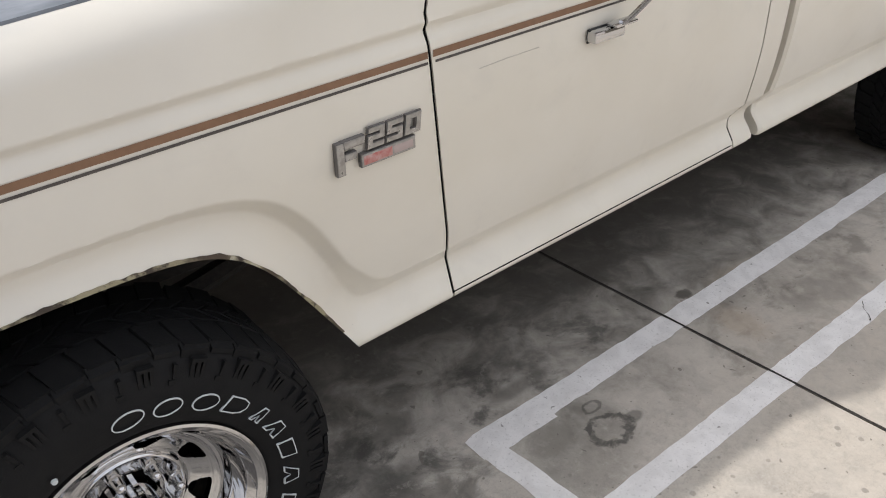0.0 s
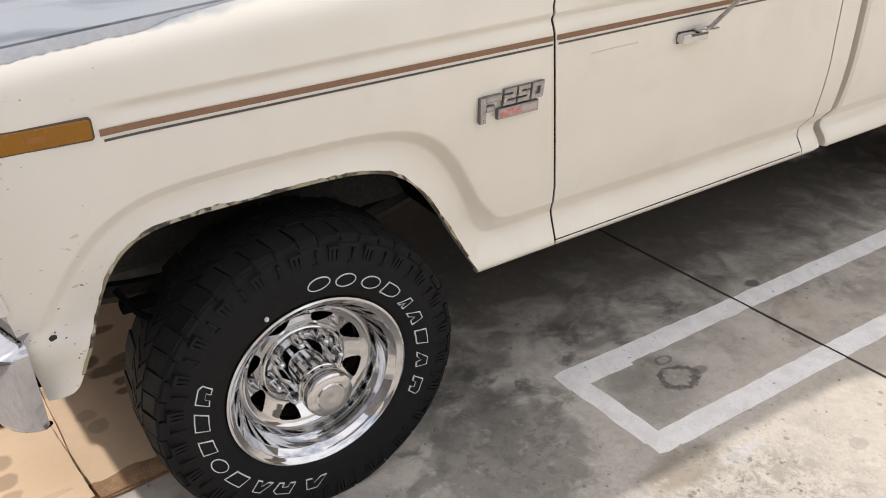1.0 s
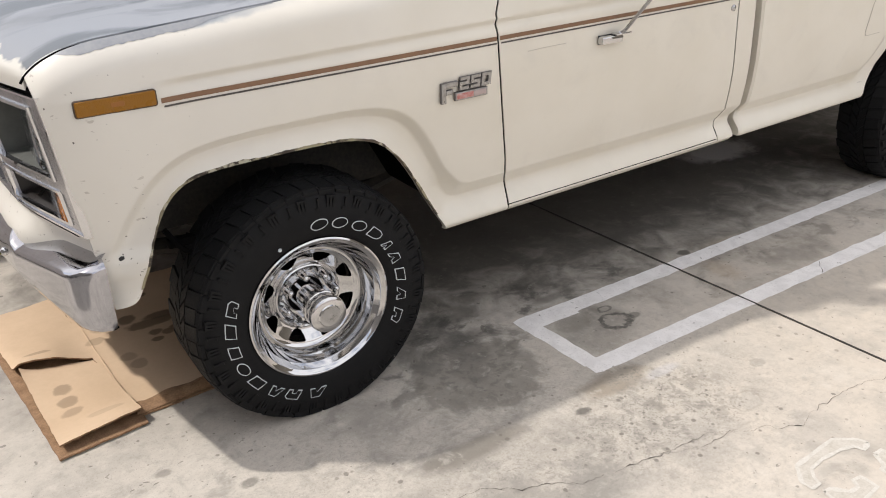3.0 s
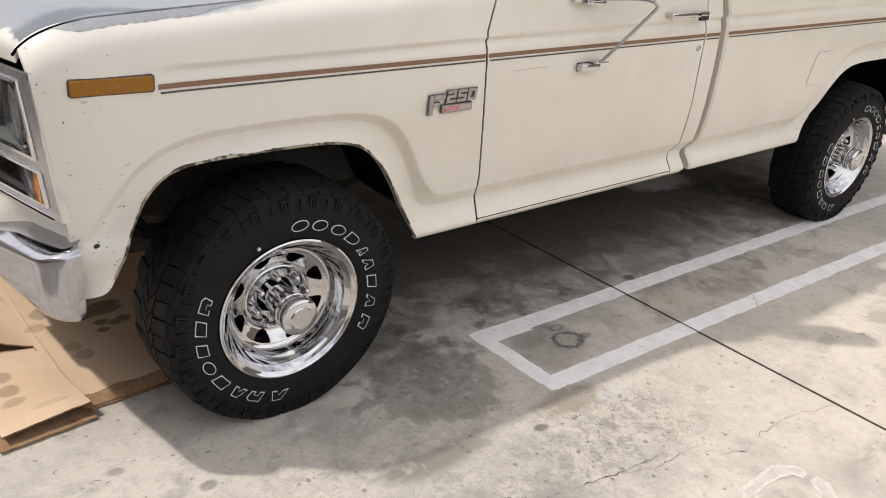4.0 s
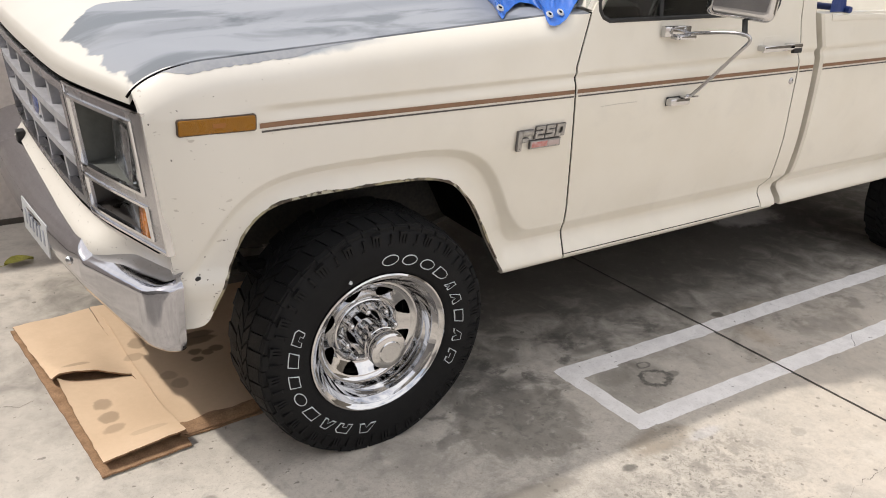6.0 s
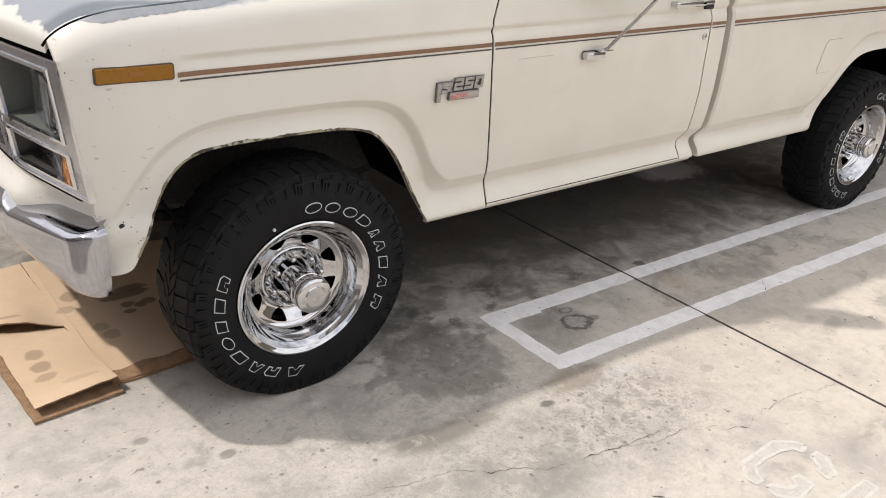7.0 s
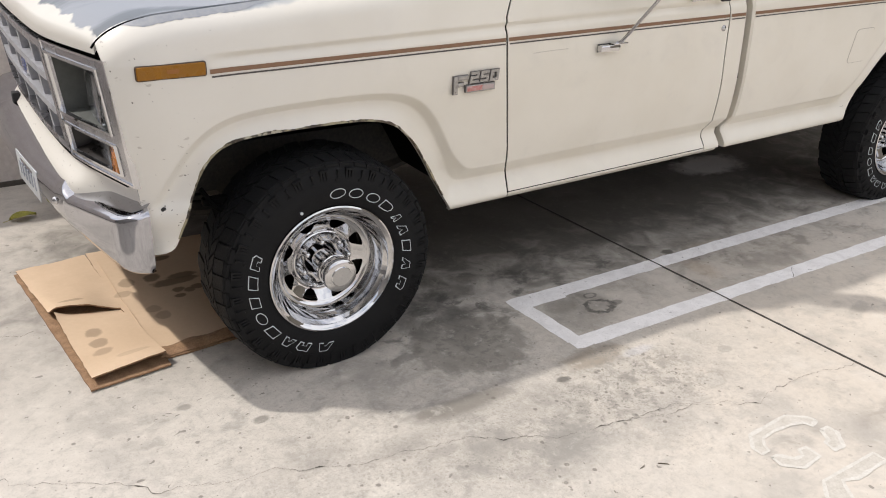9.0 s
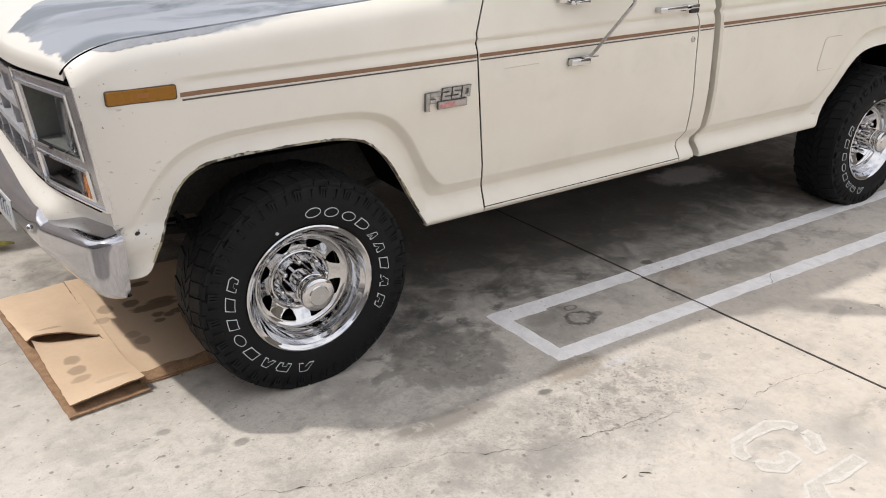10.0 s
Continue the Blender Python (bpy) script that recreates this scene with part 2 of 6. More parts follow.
def make_concrete():
    """Old trowelled slab: smooth cloudy tones, oil marks, pitted and dark patches."""
    m, n = fresh("concrete")
    big, mid, fine, grit = n.noise(0.8, 6, 0.6), n.noise(3.0, 7, 0.60, 0.25), n.noise(26.0, 6, 0.66, 0.4), n.noise(260.0, 3)
    wob = n.noise(7.0, 5, 0.6, 0.6)
    wob2 = n.noise(40.0, 5, 0.65, 0.3)
    streaky = n.t.nodes.new("ShaderNodeMapping")
    streaky.inputs["Rotation"].default_value = (0, 0, 0.6)
    streaky.inputs["Scale"].default_value = (1.0, 1.5, 1.0)
    n.t.links.new(n.pos, streaky.inputs["Vector"])
    smear = n.noise(5.5, 7, 0.64, 0.35, streaky.outputs[0])
    col = n.mix(n.step(big, 0.36, 0.66), (0.535, 0.49, 0.43), (0.465, 0.425, 0.37))
    warm, _ = n.spot(2.2, -1.1, 1.35, 0.75, wob, 1.4)
    col = n.mix(n.math('MULTIPLY', warm, 0.55), col, (0.56, 0.485, 0.395))
    col = n.mix(n.math('MULTIPLY', n.step(mid, 0.48, 0.72), 0.55), col, (0.34, 0.315, 0.28))
    col = n.mix(n.math('MULTIPLY', n.step(mid, 0.46, 0.28), 0.45), col, (0.575, 0.535, 0.47))
    col = n.mix(n.math('MULTIPLY', n.step(smear, 0.52, 0.68), 0.30), col, (0.31, 0.285, 0.25))
    col = n.mix(n.math('MULTIPLY', n.step(fine, 0.49, 0.66), 0.24), col, (0.27, 0.25, 0.22))
    col = n.mix(n.math('MULTIPLY', n.step(fine, 0.46, 0.30), 0.26), col, (0.64, 0.60, 0.53))
    # rougher, worn surface where the wheels and feet go
    worn, _ = n.spot(0.15, -0.62, 1.25, 0.50, wob, 1.3)
    patchy = n.math('MULTIPLY', worn, n.step(n.noise(4.6, 6, 0.66, 0.3), 0.40, 0.62))
    grainy = n.noise(62.0, 8, 0.82, 0.2)
    col = n.mix(n.math('MULTIPLY', patchy, 0.30), col, (0.36, 0.335, 0.30))
    col = n.mix(n.math('MULTIPLY', n.math('MULTIPLY', worn, n.step(grainy, 0.50, 0.60)), 0.42), col, (0.27, 0.25, 0.22))
    col = n.mix(n.math('MULTIPLY', n.math('MULTIPLY', worn, n.step(grainy, 0.46, 0.36)), 0.40), col, (0.66, 0.625, 0.56))
    # uneven zones of darker, smeared ground, mostly round the wheel and along the sill
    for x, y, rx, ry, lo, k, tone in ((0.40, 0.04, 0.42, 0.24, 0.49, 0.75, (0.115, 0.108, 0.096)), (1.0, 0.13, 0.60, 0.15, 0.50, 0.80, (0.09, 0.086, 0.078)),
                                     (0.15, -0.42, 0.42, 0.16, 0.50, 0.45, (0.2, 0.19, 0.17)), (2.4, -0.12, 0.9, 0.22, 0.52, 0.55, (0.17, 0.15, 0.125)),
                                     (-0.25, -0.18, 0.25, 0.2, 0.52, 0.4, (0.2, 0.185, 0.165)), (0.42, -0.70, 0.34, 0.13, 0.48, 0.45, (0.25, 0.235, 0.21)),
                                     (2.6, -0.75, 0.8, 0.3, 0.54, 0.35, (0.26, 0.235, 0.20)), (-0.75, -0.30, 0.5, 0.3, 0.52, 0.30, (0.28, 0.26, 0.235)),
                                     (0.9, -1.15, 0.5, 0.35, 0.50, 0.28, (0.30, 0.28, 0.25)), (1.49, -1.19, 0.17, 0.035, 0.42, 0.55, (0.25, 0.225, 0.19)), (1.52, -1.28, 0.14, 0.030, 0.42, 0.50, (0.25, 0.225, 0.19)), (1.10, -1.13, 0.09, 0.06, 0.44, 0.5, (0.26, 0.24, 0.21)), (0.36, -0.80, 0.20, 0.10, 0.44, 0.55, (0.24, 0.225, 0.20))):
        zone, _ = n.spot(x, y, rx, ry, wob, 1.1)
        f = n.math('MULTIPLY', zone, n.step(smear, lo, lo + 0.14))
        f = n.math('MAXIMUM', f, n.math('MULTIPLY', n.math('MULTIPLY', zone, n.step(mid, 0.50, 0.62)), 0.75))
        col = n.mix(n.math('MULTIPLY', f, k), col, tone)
    # oil and damp stains, and the shade painted under the truck
    for x, y, rx, ry, k, e, tone in STAINS_AND_SHADE:
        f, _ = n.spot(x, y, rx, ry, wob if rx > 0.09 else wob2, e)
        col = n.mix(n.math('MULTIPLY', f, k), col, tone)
    # darker crust inside the oil stain
    crust, _ = n.spot(0.48, -0.14, 0.20, 0.16, wob, 0.9)
    col = n.mix(n.math('MULTIPLY', n.math('MULTIPLY', crust, n.step(fine, 0.48, 0.62)), 0.5), col, (0.12, 0.112, 0.10))
    # dried rings
    for x, y, rx, ry, k, wide in ((1.10, -0.175, 0.058, 0.048, 0.9, 0.30), (1.125, -0.088, 0.027, 0.018, 0.7, 0.35), (1.083, -0.770, 0.052, 0.040, 0.30, 0.16)):
        _, d = n.spot(x, y, rx, ry, n.noise(26.0, 5, 0.65, 0.6) if k > 0.5 else n.noise(9.0, 2), 0.4)
        ring = n.step(n.math('ABSOLUTE', n.math('SUBTRACT', d, 1.0)), wide, wide * 0.3)
        col = n.mix(n.math('MULTIPLY', ring, n.step(wob2, 0.30, 0.55, 0.5 * k, k)), col, (0.075, 0.07, 0.062) if k > 0.5 else (0.24, 0.22, 0.19))
    # pale ellipse under the floor: a lit patch put into the colour
    pale, _ = n.spot(2.92, 0.83, 0.24, 0.13, wob, 0.6)
    col = n.mix(n.math('MULTIPLY', pale, 0.85), col, (0.78, 0.75, 0.70))
    # pitted patch with dark grains, and a few grains everywhere
    pit, _ = n.spot(0.72, -0.66, 0.38, 0.17, wob, 1.3)
    pit2, _ = n.spot(0.86, -0.56, 0.10, 0.16, wob, 1.0)
    pit3, _ = n.spot(0.25, -0.66, 0.55, 0.16, wob, 1.3)
    pit = n.math('MAXIMUM', n.math('MAXIMUM', pit, pit2), n.math('MULTIPLY', pit3, 0.6))
    grains = n.math('MAXIMUM', n.step(n.noise(48.0, 4, 0.7, 0.3), 0.555, 0.61), n.step(n.noise(95.0, 2, 0.6), 0.575, 0.62))
    clump = n.step(n.noise(11.0, 4, 0.6, 0.4), 0.40, 0.56)
    col = n.mix(n.math('MULTIPLY', n.math('MULTIPLY', n.math('MULTIPLY', grains, clump), pit), 0.75), col, (0.15, 0.135, 0.115))
    col = n.mix(n.math('MULTIPLY', n.math('MULTIPLY', pit, clump), 0.30), col, (0.36, 0.335, 0.295))
    drops = n.math('MAXIMUM', n.step(n.noise(19.0, 2, 0.5, 0.5), 0.725, 0.75), n.step(n.noise(37.0, 2, 0.5, 0.4), 0.715, 0.735))
    col = n.mix(n.math('MULTIPLY', drops, 0.72), col, (0.14, 0.125, 0.105))
    near, _ = n.spot(0.2, -0.5, 1.5, 0.7, wob, 1.2)
    specks = n.math('MULTIPLY', n.step(n.noise(70.0, 3, 0.6), 0.685, 0.72), n.math('ADD', 0.45, n.math('MULTIPLY', near, 0.55)))
    col = n.mix(n.math('MULTIPLY', specks, 0.7), col, (0.10, 0.09, 0.08))
    # grit and spilt drops, thickest before the wheel and round the pitted patch
    zone_a, _ = n.spot(0.1, -0.75, 1.6, 0.60, wob, 1.2)
    zone_b, _ = n.spot(0.80, -0.64, 0.30, 0.20, wob, 1.1)
    zone_c, _ = n.spot(0.30, -0.72, 0.34, 0.13, wob, 1.0)
    zone_d, _ = n.spot(-0.75, -0.25, 0.7, 0.45, wob, 1.2)
    clots = n.step(n.noise(14.0, 5, 0.7, 0.5), 0.50, 0.60)
    col = n.mix(n.math('MULTIPLY', n.math('MULTIPLY', zone_c, n.step(n.noise(8.0, 6, 0.7, 0.4), 0.44, 0.60)), 0.55), col, (0.24, 0.225, 0.20))
    col = n.mix(n.math('MULTIPLY', n.math('MULTIPLY', zone_b, clots), 0.55), col, (0.20, 0.185, 0.16))
    col = n.mix(n.math('MULTIPLY', n.math('MULTIPLY', n.specks(55.0, 0.50, 0.35), zone_b), 0.8), col, (0.13, 0.12, 0.10))
    col = n.mix(n.math('MULTIPLY', n.math('MULTIPLY', n.specks(34.0, 0.36, 0.60), n.math('MAXIMUM', zone_a, zone_d)), 0.75), col, (0.14, 0.125, 0.105))
    col = n.mix(n.math('MULTIPLY', n.specks(11.0, 0.15, 0.72), 0.75), col, (0.16, 0.145, 0.12))
    col = n.mix(n.math('MULTIPLY', n.specks(5.0, 0.10, 0.70), 0.65), col, (0.18, 0.165, 0.14))
    # grain of the worn surface, finer than the stains
    gritty = n.noise(150.0, 6, 0.75)
    trod, _ = n.spot(-0.05, -0.35, 1.25, 0.85, wob, 1.0)
    trod = n.math('ADD', 0.28, n.math('MULTIPLY', trod, 0.72))
    rubbed = n.noise(17.0, 7, 0.72, 0.3)
    col = n.mix(n.math('MULTIPLY', n.math('MULTIPLY', n.step(gritty, 0.52, 0.66), trod), 0.36), col, (0.19, 0.175, 0.15))
    col = n.mix(n.math('MULTIPLY', n.math('MULTIPLY', n.step(rubbed, 0.53, 0.66), trod), 0.34), col, (0.23, 0.215, 0.19))
    col = n.mix(n.math('MULTIPLY', n.math('MULTIPLY', n.step(rubbed, 0.45, 0.33), trod), 0.26), col, (0.66, 0.62, 0.55))
    n.link(col, n.p.inputs["Base Color"])
    n.link(n.step(mid, 0.3, 0.7, 0.55, 0.8), n.p.inputs["Roughness"])
    n.bump(n.math('ADD', n.math('MULTIPLY', fine, 0.8), n.math('MULTIPLY', grit, 0.35)), 0.22, 0.004)
    return m


def make_line_paint():
    m, n = fresh("white_line_paint")
    a, b = n.noise(14.0, 6, 0.65, 0.4), n.noise(120.0, 5, 0.7)
    col = n.mix(n.step(a, 0.38, 0.66), (0.84, 0.82, 0.80), (0.74, 0.72, 0.70))
    col = n.mix(n.math('MULTIPLY', n.step(b, 0.56, 0.66), 0.45), col, (0.42, 0.40, 0.37))
    chips = n.step(n.noise(30.0, 3, 0.5), 0.70, 0.72)
    col = n.mix(n.math('MULTIPLY', chips, 0.8), col, (0.28, 0.26, 0.24))
    n.link(col, n.p.inputs["Base Color"])
    n.p.inputs["Roughness"].default_value = 0.7
    n.bump(b, 0.25)
    return m


def make_rust():
    """The chipped lip of the wheel opening: rust, dark holes and flaking cream."""
    m, n = fresh("rusty_lip")
    a, b, c = n.noise(7.0, 5, 0.6), n.noise(17.0, 5, 0.7), n.noise(11.0, 4, 0.6, 0.4)
    col = n.mix(n.step(a, 0.46, 0.60), (0.30, 0.265, 0.17), (0.075, 0.055, 0.038))
    col = n.mix(n.step(c, 0.58, 0.64), col, (0.40, 0.37, 0.28))
    col = n.mix(n.step(b, 0.48, 0.58), col, (0.05, 0.038, 0.028))
    n.link(col, n.p.inputs["Base Color"])
    n.p.inputs["Roughness"].default_value = 0.85
    n.bump(b, 0.8, 0.006)
    return m


def make_card():
    m, n = fresh("brown_cardboard")
    a, b = n.noise(4.0, 5), n.noise(60.0, 5, 0.6)
    wob = n.noise(20.0, 4)
    col = n.mix(n.step(a, 0.35, 0.7), (0.66, 0.49, 0.335), (0.59, 0.43, 0.285))
    col = n.mix(n.math('MULTIPLY', b, 0.25), col, (0.36, 0.255, 0.16))
    for x, y, rx, ry, k in ((-0.708, 0.545, 0.030, 0.034, 0.5), (-0.706, 0.465, 0.030, 0.030, 0.5), (-0.707, 0.392, 0.032, 0.022, 0.4), (-0.735, 0.792, 0.040, 0.014, 0.45),
                            (-0.512, 0.885, 0.032, 0.036, 0.5), (-0.545, 0.795, 0.028, 0.026, 0.35), (-0.415, 0.885, 0.032, 0.036, 0.85), (-0.335, 0.815, 0.095, 0.030, 0.85), (-0.300, 0.855, 0.06, 0.025, 0.85),
                            (-0.345, 0.735, 0.026, 0.022, 0.85), (-0.308, 0.715, 0.024, 0.02, 0.8), (-0.350, 0.685, 0.022, 0.016, 0.85), (-0.27, 0.73, 0.025, 0.02, 0.8),
                            (-0.475, 0.63, 0.028, 0.028, 0.35), (-0.452, 0.565, 0.028, 0.030, 0.4), (-0.34, 1.05, 0.05, 0.02, 0.85), (-0.62, 0.33, 0.05, 0.012, 0.2)):
        f, _ = n.spot(x, y, rx, ry, wob, 0.4)
        col = n.mix(n.math('MULTIPLY', f, k), col, (0.17, 0.12, 0.075))
    n.link(col, n.p.inputs["Base Color"])
    n.p.inputs["Roughness"].default_value = 0.85
    n.bump(n.noise(300.0, 3), 0.15)
    return m


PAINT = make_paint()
HOOD_PAINT = make_hood_paint()
CONCRETE = make_concrete()
LINE = make_line_paint()
RUST = make_rust()
CARD = make_card()
CARD_EDGE = mat("cardboard_edge", (0.33, 0.20, 0.11), 0.9, spread=0.12, scale=30, fine=200, tint=(0.12, 0.065, 0.035))
BROWN = mat("brown_stripe", (0.235, 0.128, 0.070), 0.45, spread=0.08, scale=10)
DARK_STRIPE = mat("dark_pinstripe", (0.05, 0.042, 0.038), 0.5, spread=0.08, scale=40, tint=(0.16, 0.14, 0.12))
RUBBER = mat("tyre_rubber", (0.0048, 0.0050, 0.0057), 0.70, spread=0.08, scale=9, fine=70, bump=0.25, bump_scale=350, gloss=0.22, tint=(0.012, 0.0118, 0.0115))
WHITE_MARK = mat("white_raised_rubber", (0.58, 0.62, 0.63), 0.6, spread=0.06, scale=60)
CHROME = mat("chrome", (0.60, 0.60, 0.605), 0.05, 1.0, spread=0.02, scale=20, rough_spread=0.03)
BUMPER_CHROME = mat("dulled_chrome", (0.46, 0.46, 0.485), 0.07, 1.0, spread=0.05, scale=9, fine=60, rough_spread=0.04)
WORN_CHROME = mat("worn_chrome", (0.52, 0.52, 0.53), 0.20, 1.0, spread=0.07, scale=8, fine=60, rough_spread=0.1)
ARGENT = mat("argent_silver", (0.42, 0.417, 0.432), 0.22, 0.95, spread=0.06, scale=12)
GRILLE_GREY = mat("grille_grey", (0.40, 0.40, 0.42), 0.45, 0.1, spread=0.08, scale=12)
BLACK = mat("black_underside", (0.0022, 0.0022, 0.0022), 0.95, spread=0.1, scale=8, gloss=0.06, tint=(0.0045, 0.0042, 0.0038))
FRAME_BLACK = mat("chassis_black", (0.012, 0.0115, 0.011), 0.7, spread=0.12, scale=14, bump=0.3, bump_scale=80, tint=(0.06, 0.05, 0.04))
SEAL = mat("black_rubber_seal", (0.012, 0.012, 0.012), 0.55, spread=0.05)
AMBER = mat("amber_lens", (0.27, 0.115, 0.004), 0.30, spread=0.06, scale=40, fine=300, bump=0.4, bump_scale=420, coat=0.1, gloss=0.3, tint=(0.22, 0.085, 0.004))
RED = mat("red_lens", (0.15, 0.012, 0.01), 0.2, spread=0.05, coat=0.5)
RED_MARK = mat("faded_red_enamel", (0.42, 0.10, 0.085), 0.45, spread=0.14, scale=60, tint=(0.55, 0.45, 0.42))
BADGE = mat("dull_badge_metal", (0.42, 0.41, 0.39), 0.35, 0.7, spread=0.1, scale=80, tint=(0.15, 0.14, 0.13))
BADGE_DARK = mat("badge_outline", (0.16, 0.15, 0.145), 0.5, 0.2, spread=0.08, scale=60)
BLUE_MARK = mat("blue_enamel", (0.03, 0.06, 0.20), 0.25, spread=0.05)
PLATE = mat("plate_white", (0.48, 0.49, 0.50), 0.4, spread=0.05)
PLATE_MARK = mat("plate_dark_bars", (0.30, 0.32, 0.36), 0.5, spread=0.05)
TARP = mat("blue_tarp", (0.016, 0.13, 0.52), 0.34, spread=0.07, scale=20, fine=400, bump=0.3, bump_scale=260, tint=(0.02, 0.06, 0.30))
TARP_DARK = mat("dark_blue_tarp", (0.012, 0.035, 0.16), 0.45, spread=0.07, scale=20, fine=400, bump=0.2, bump_scale=260, tint=(0.01, 0.025, 0.11))
WALL = mat("grey_rendered_wall", (0.70, 0.645, 0.61), 0.88, spread=0.12, scale=3.0, fine=45, bump=1.0, bump_scale=38, tint=(0.52, 0.47, 0.44))
WALL_DARK = mat("dull_boundary_wall", (0.165, 0.148, 0.122), 0.9, spread=0.12, scale=2.0, fine=40, bump=0.4, bump_scale=60)
ADDED_FRONT_WALL = mat("weathered_front_wall", (0.33, 0.31, 0.29), 0.9, spread=0.12, scale=2.0, fine=40, bump=0.4, bump_scale=60)
KERB = mat("kerb_concrete", (0.56, 0.53, 0.47), 0.85, spread=0.09, scale=4.0, fine=50, bump=0.5, bump_scale=90, tint=(0.40, 0.34, 0.24))
SOIL = mat("dry_soil", (0.085, 0.066, 0.042), 0.95, spread=0.14, scale=6.0, fine=60, bump=0.8, bump_scale=40, tint=(0.06, 0.05, 0.03))
BARK = mat("pale_bark", (0.27, 0.225, 0.185), 0.9, spread=0.14, scale=9, fine=60, bump=0.9, bump_scale=30, tint=(0.12, 0.095, 0.075))
LEAF = mat("green_leaf", (0.06, 0.10, 0.03), 0.55, spread=0.12, scale=9, tint=(0.03, 0.05, 0.015))
LITTER = mat("dry_litter", (0.16, 0.11, 0.06), 0.9, spread=0.14, scale=40)
YELLOW_LEAF = mat("yellow_leaf", (0.42, 0.38, 0.05), 0.5, spread=0.14, scale=30, fine=120, tint=(0.16, 0.17, 0.03))
CRACK = mat("crack_dark", (0.085, 0.075, 0.062), 0.95, spread=0.1, scale=40)
CHALK_FILL = mat("worn_letter_fill", (0.52, 0.485, 0.43), 0.8, spread=0.2, scale=25, fine=140, tint=(0.42, 0.385, 0.33))
CHALK = mat("worn_white_outline", (0.575, 0.55, 0.50), 0.8, spread=0.14, scale=40, fine=200, tint=(0.45, 0.42, 0.37))
SEAT = mat("dark_vinyl", (0.035, 0.03, 0.027), 0.6, spread=0.1, scale=10)


def make_glass(name, tint, rough=0.02):
    m, n = fresh(name)
    n.p.inputs["Base Color"].default_value = (*tint, 1)
    n.p.inputs["Roughness"].default_value = rough
    n.p.inputs["Transmission Weight"].default_value = 1.0
    n.p.inputs["IOR"].default_value = 1.45
    return m


GLASS = make_glass("window_glass", (0.34, 0.38, 0.36))
LAMP_GLASS = make_glass("lamp_glass", (0.9, 0.92, 0.93), 0.05)

# ---------------------------------------------------------------- mesh tools
RAKE = 0.0117          # the body stands a little higher at its tail


def raked(verts):
    return [(x, y, z + RAKE * x) for x, y, z in verts]


def part(name, geo, material, parent=None, label="", smooth=True, sharp=38.0):
    """Links one mesh object, from a bmesh or from (verts, faces), under a thing or a part."""
    me = bpy.data.meshes.new(name)
    if isinstance(geo, bmesh.types.BMesh):
        bm = geo
    else:
        bm = bmesh.new()
        vs = [bm.verts.new(v) for v in geo[0]]
        for f in geo[1]:
            try:
                bm.faces.new([vs[i] for i in f])
            except ValueError:
                pass
    bm.normal_update()
    for f in bm.faces:
        f.smooth = smooth
    for e in bm.edges:
        if len(e.link_faces) == 2 and e.calc_face_angle(0) > radians(sharp):
            e.smooth = False
    bm.to_mesh(me)
    bm.free()
    me.materials.append(material)
    ob = new(name, me)
    if parent is not None:
        ob.parent = parent
    if label:
        tagged(ob, label)
    return ob


def thing(name, label, category, group="", kind=""):
    return tagged(new(name), label, category, group, kind)


def join(*geos):
    verts, faces = [], []
    for v, f in geos:
        k = len(verts)
        verts += list(v)
        faces += [tuple(i + k for i in q) for q in f]
    return verts, faces


def box(cx, cy, cz, sx, sy, sz, bevel=0.0, segs=2):
    bm = bmesh.new()
    bmesh.ops.create_cube(bm, size=1.0)
    for v in bm.verts:
        v.co = (cx + v.co.x * sx, cy + v.co.y * sy, cz + v.co.z * sz)
    if bevel:
        bmesh.ops.bevel(bm, geom=bm.edges[:], offset=bevel, segments=segs, profile=0.6, affect='EDGES')
    return bm


def geo_of(bm):
    bm.verts.index_update()
    out = [tuple(v.co) for v in bm.verts], [tuple(v.index for v in f.verts) for f in bm.faces]
    bm.free()
    return out


def lathe(profile, segs, centre, closed=False):
    """Turns (radius, y) pairs about the axis along y through centre."""
    cx, cy, cz = centre
    verts, faces = [], []
    for r, y in profile:
        for k in range(segs):
            a = 2 * math.pi * k / segs
            verts.append((cx + r * math.cos(a), cy + y, cz + r * math.sin(a)))
    n = len(profile)
    for j in range(n if closed else n - 1):
        for k in range(segs):
            k2, j2 = (k + 1) % segs, (j + 1) % n
            faces.append((j * segs + k, j * segs + k2, j2 * segs + k2, j2 * segs + k))
    return verts, faces


def tube(points, radius, sides=10, caps=True):
    """A round bar along points."""
    pts = [Vector(p) for p in points]
    verts, faces = [], []
    up = Vector((0.01, 0.02, 1)).normalized()
    for i, p in enumerate(pts):
        d = (pts[min(i + 1, len(pts) - 1)] - pts[max(i - 1, 0)]).normalized()
        if abs(d.dot(up)) > 0.95:
            up = Vector((1, 0.02, 0.01)).normalized()
        a = d.cross(up).normalized()
        b = d.cross(a)
        r = radius[i] if isinstance(radius, (list, tuple)) else radius
        for k in range(sides):
            t = 2 * math.pi * k / sides
            verts.append(tuple(p + a * r * math.cos(t) + b * r * math.sin(t)))
    for i in range(len(pts) - 1):
        for k in range(sides):
            k2 = (k + 1) % sides
            faces.append((i * sides + k, i * sides + k2, (i + 1) * sides + k2, (i + 1) * sides + k))
    if caps:
        faces.append(tuple(range(sides))[::-1])
        faces.append(tuple((len(pts) - 1) * sides + k for k in range(sides)))
    return verts, faces


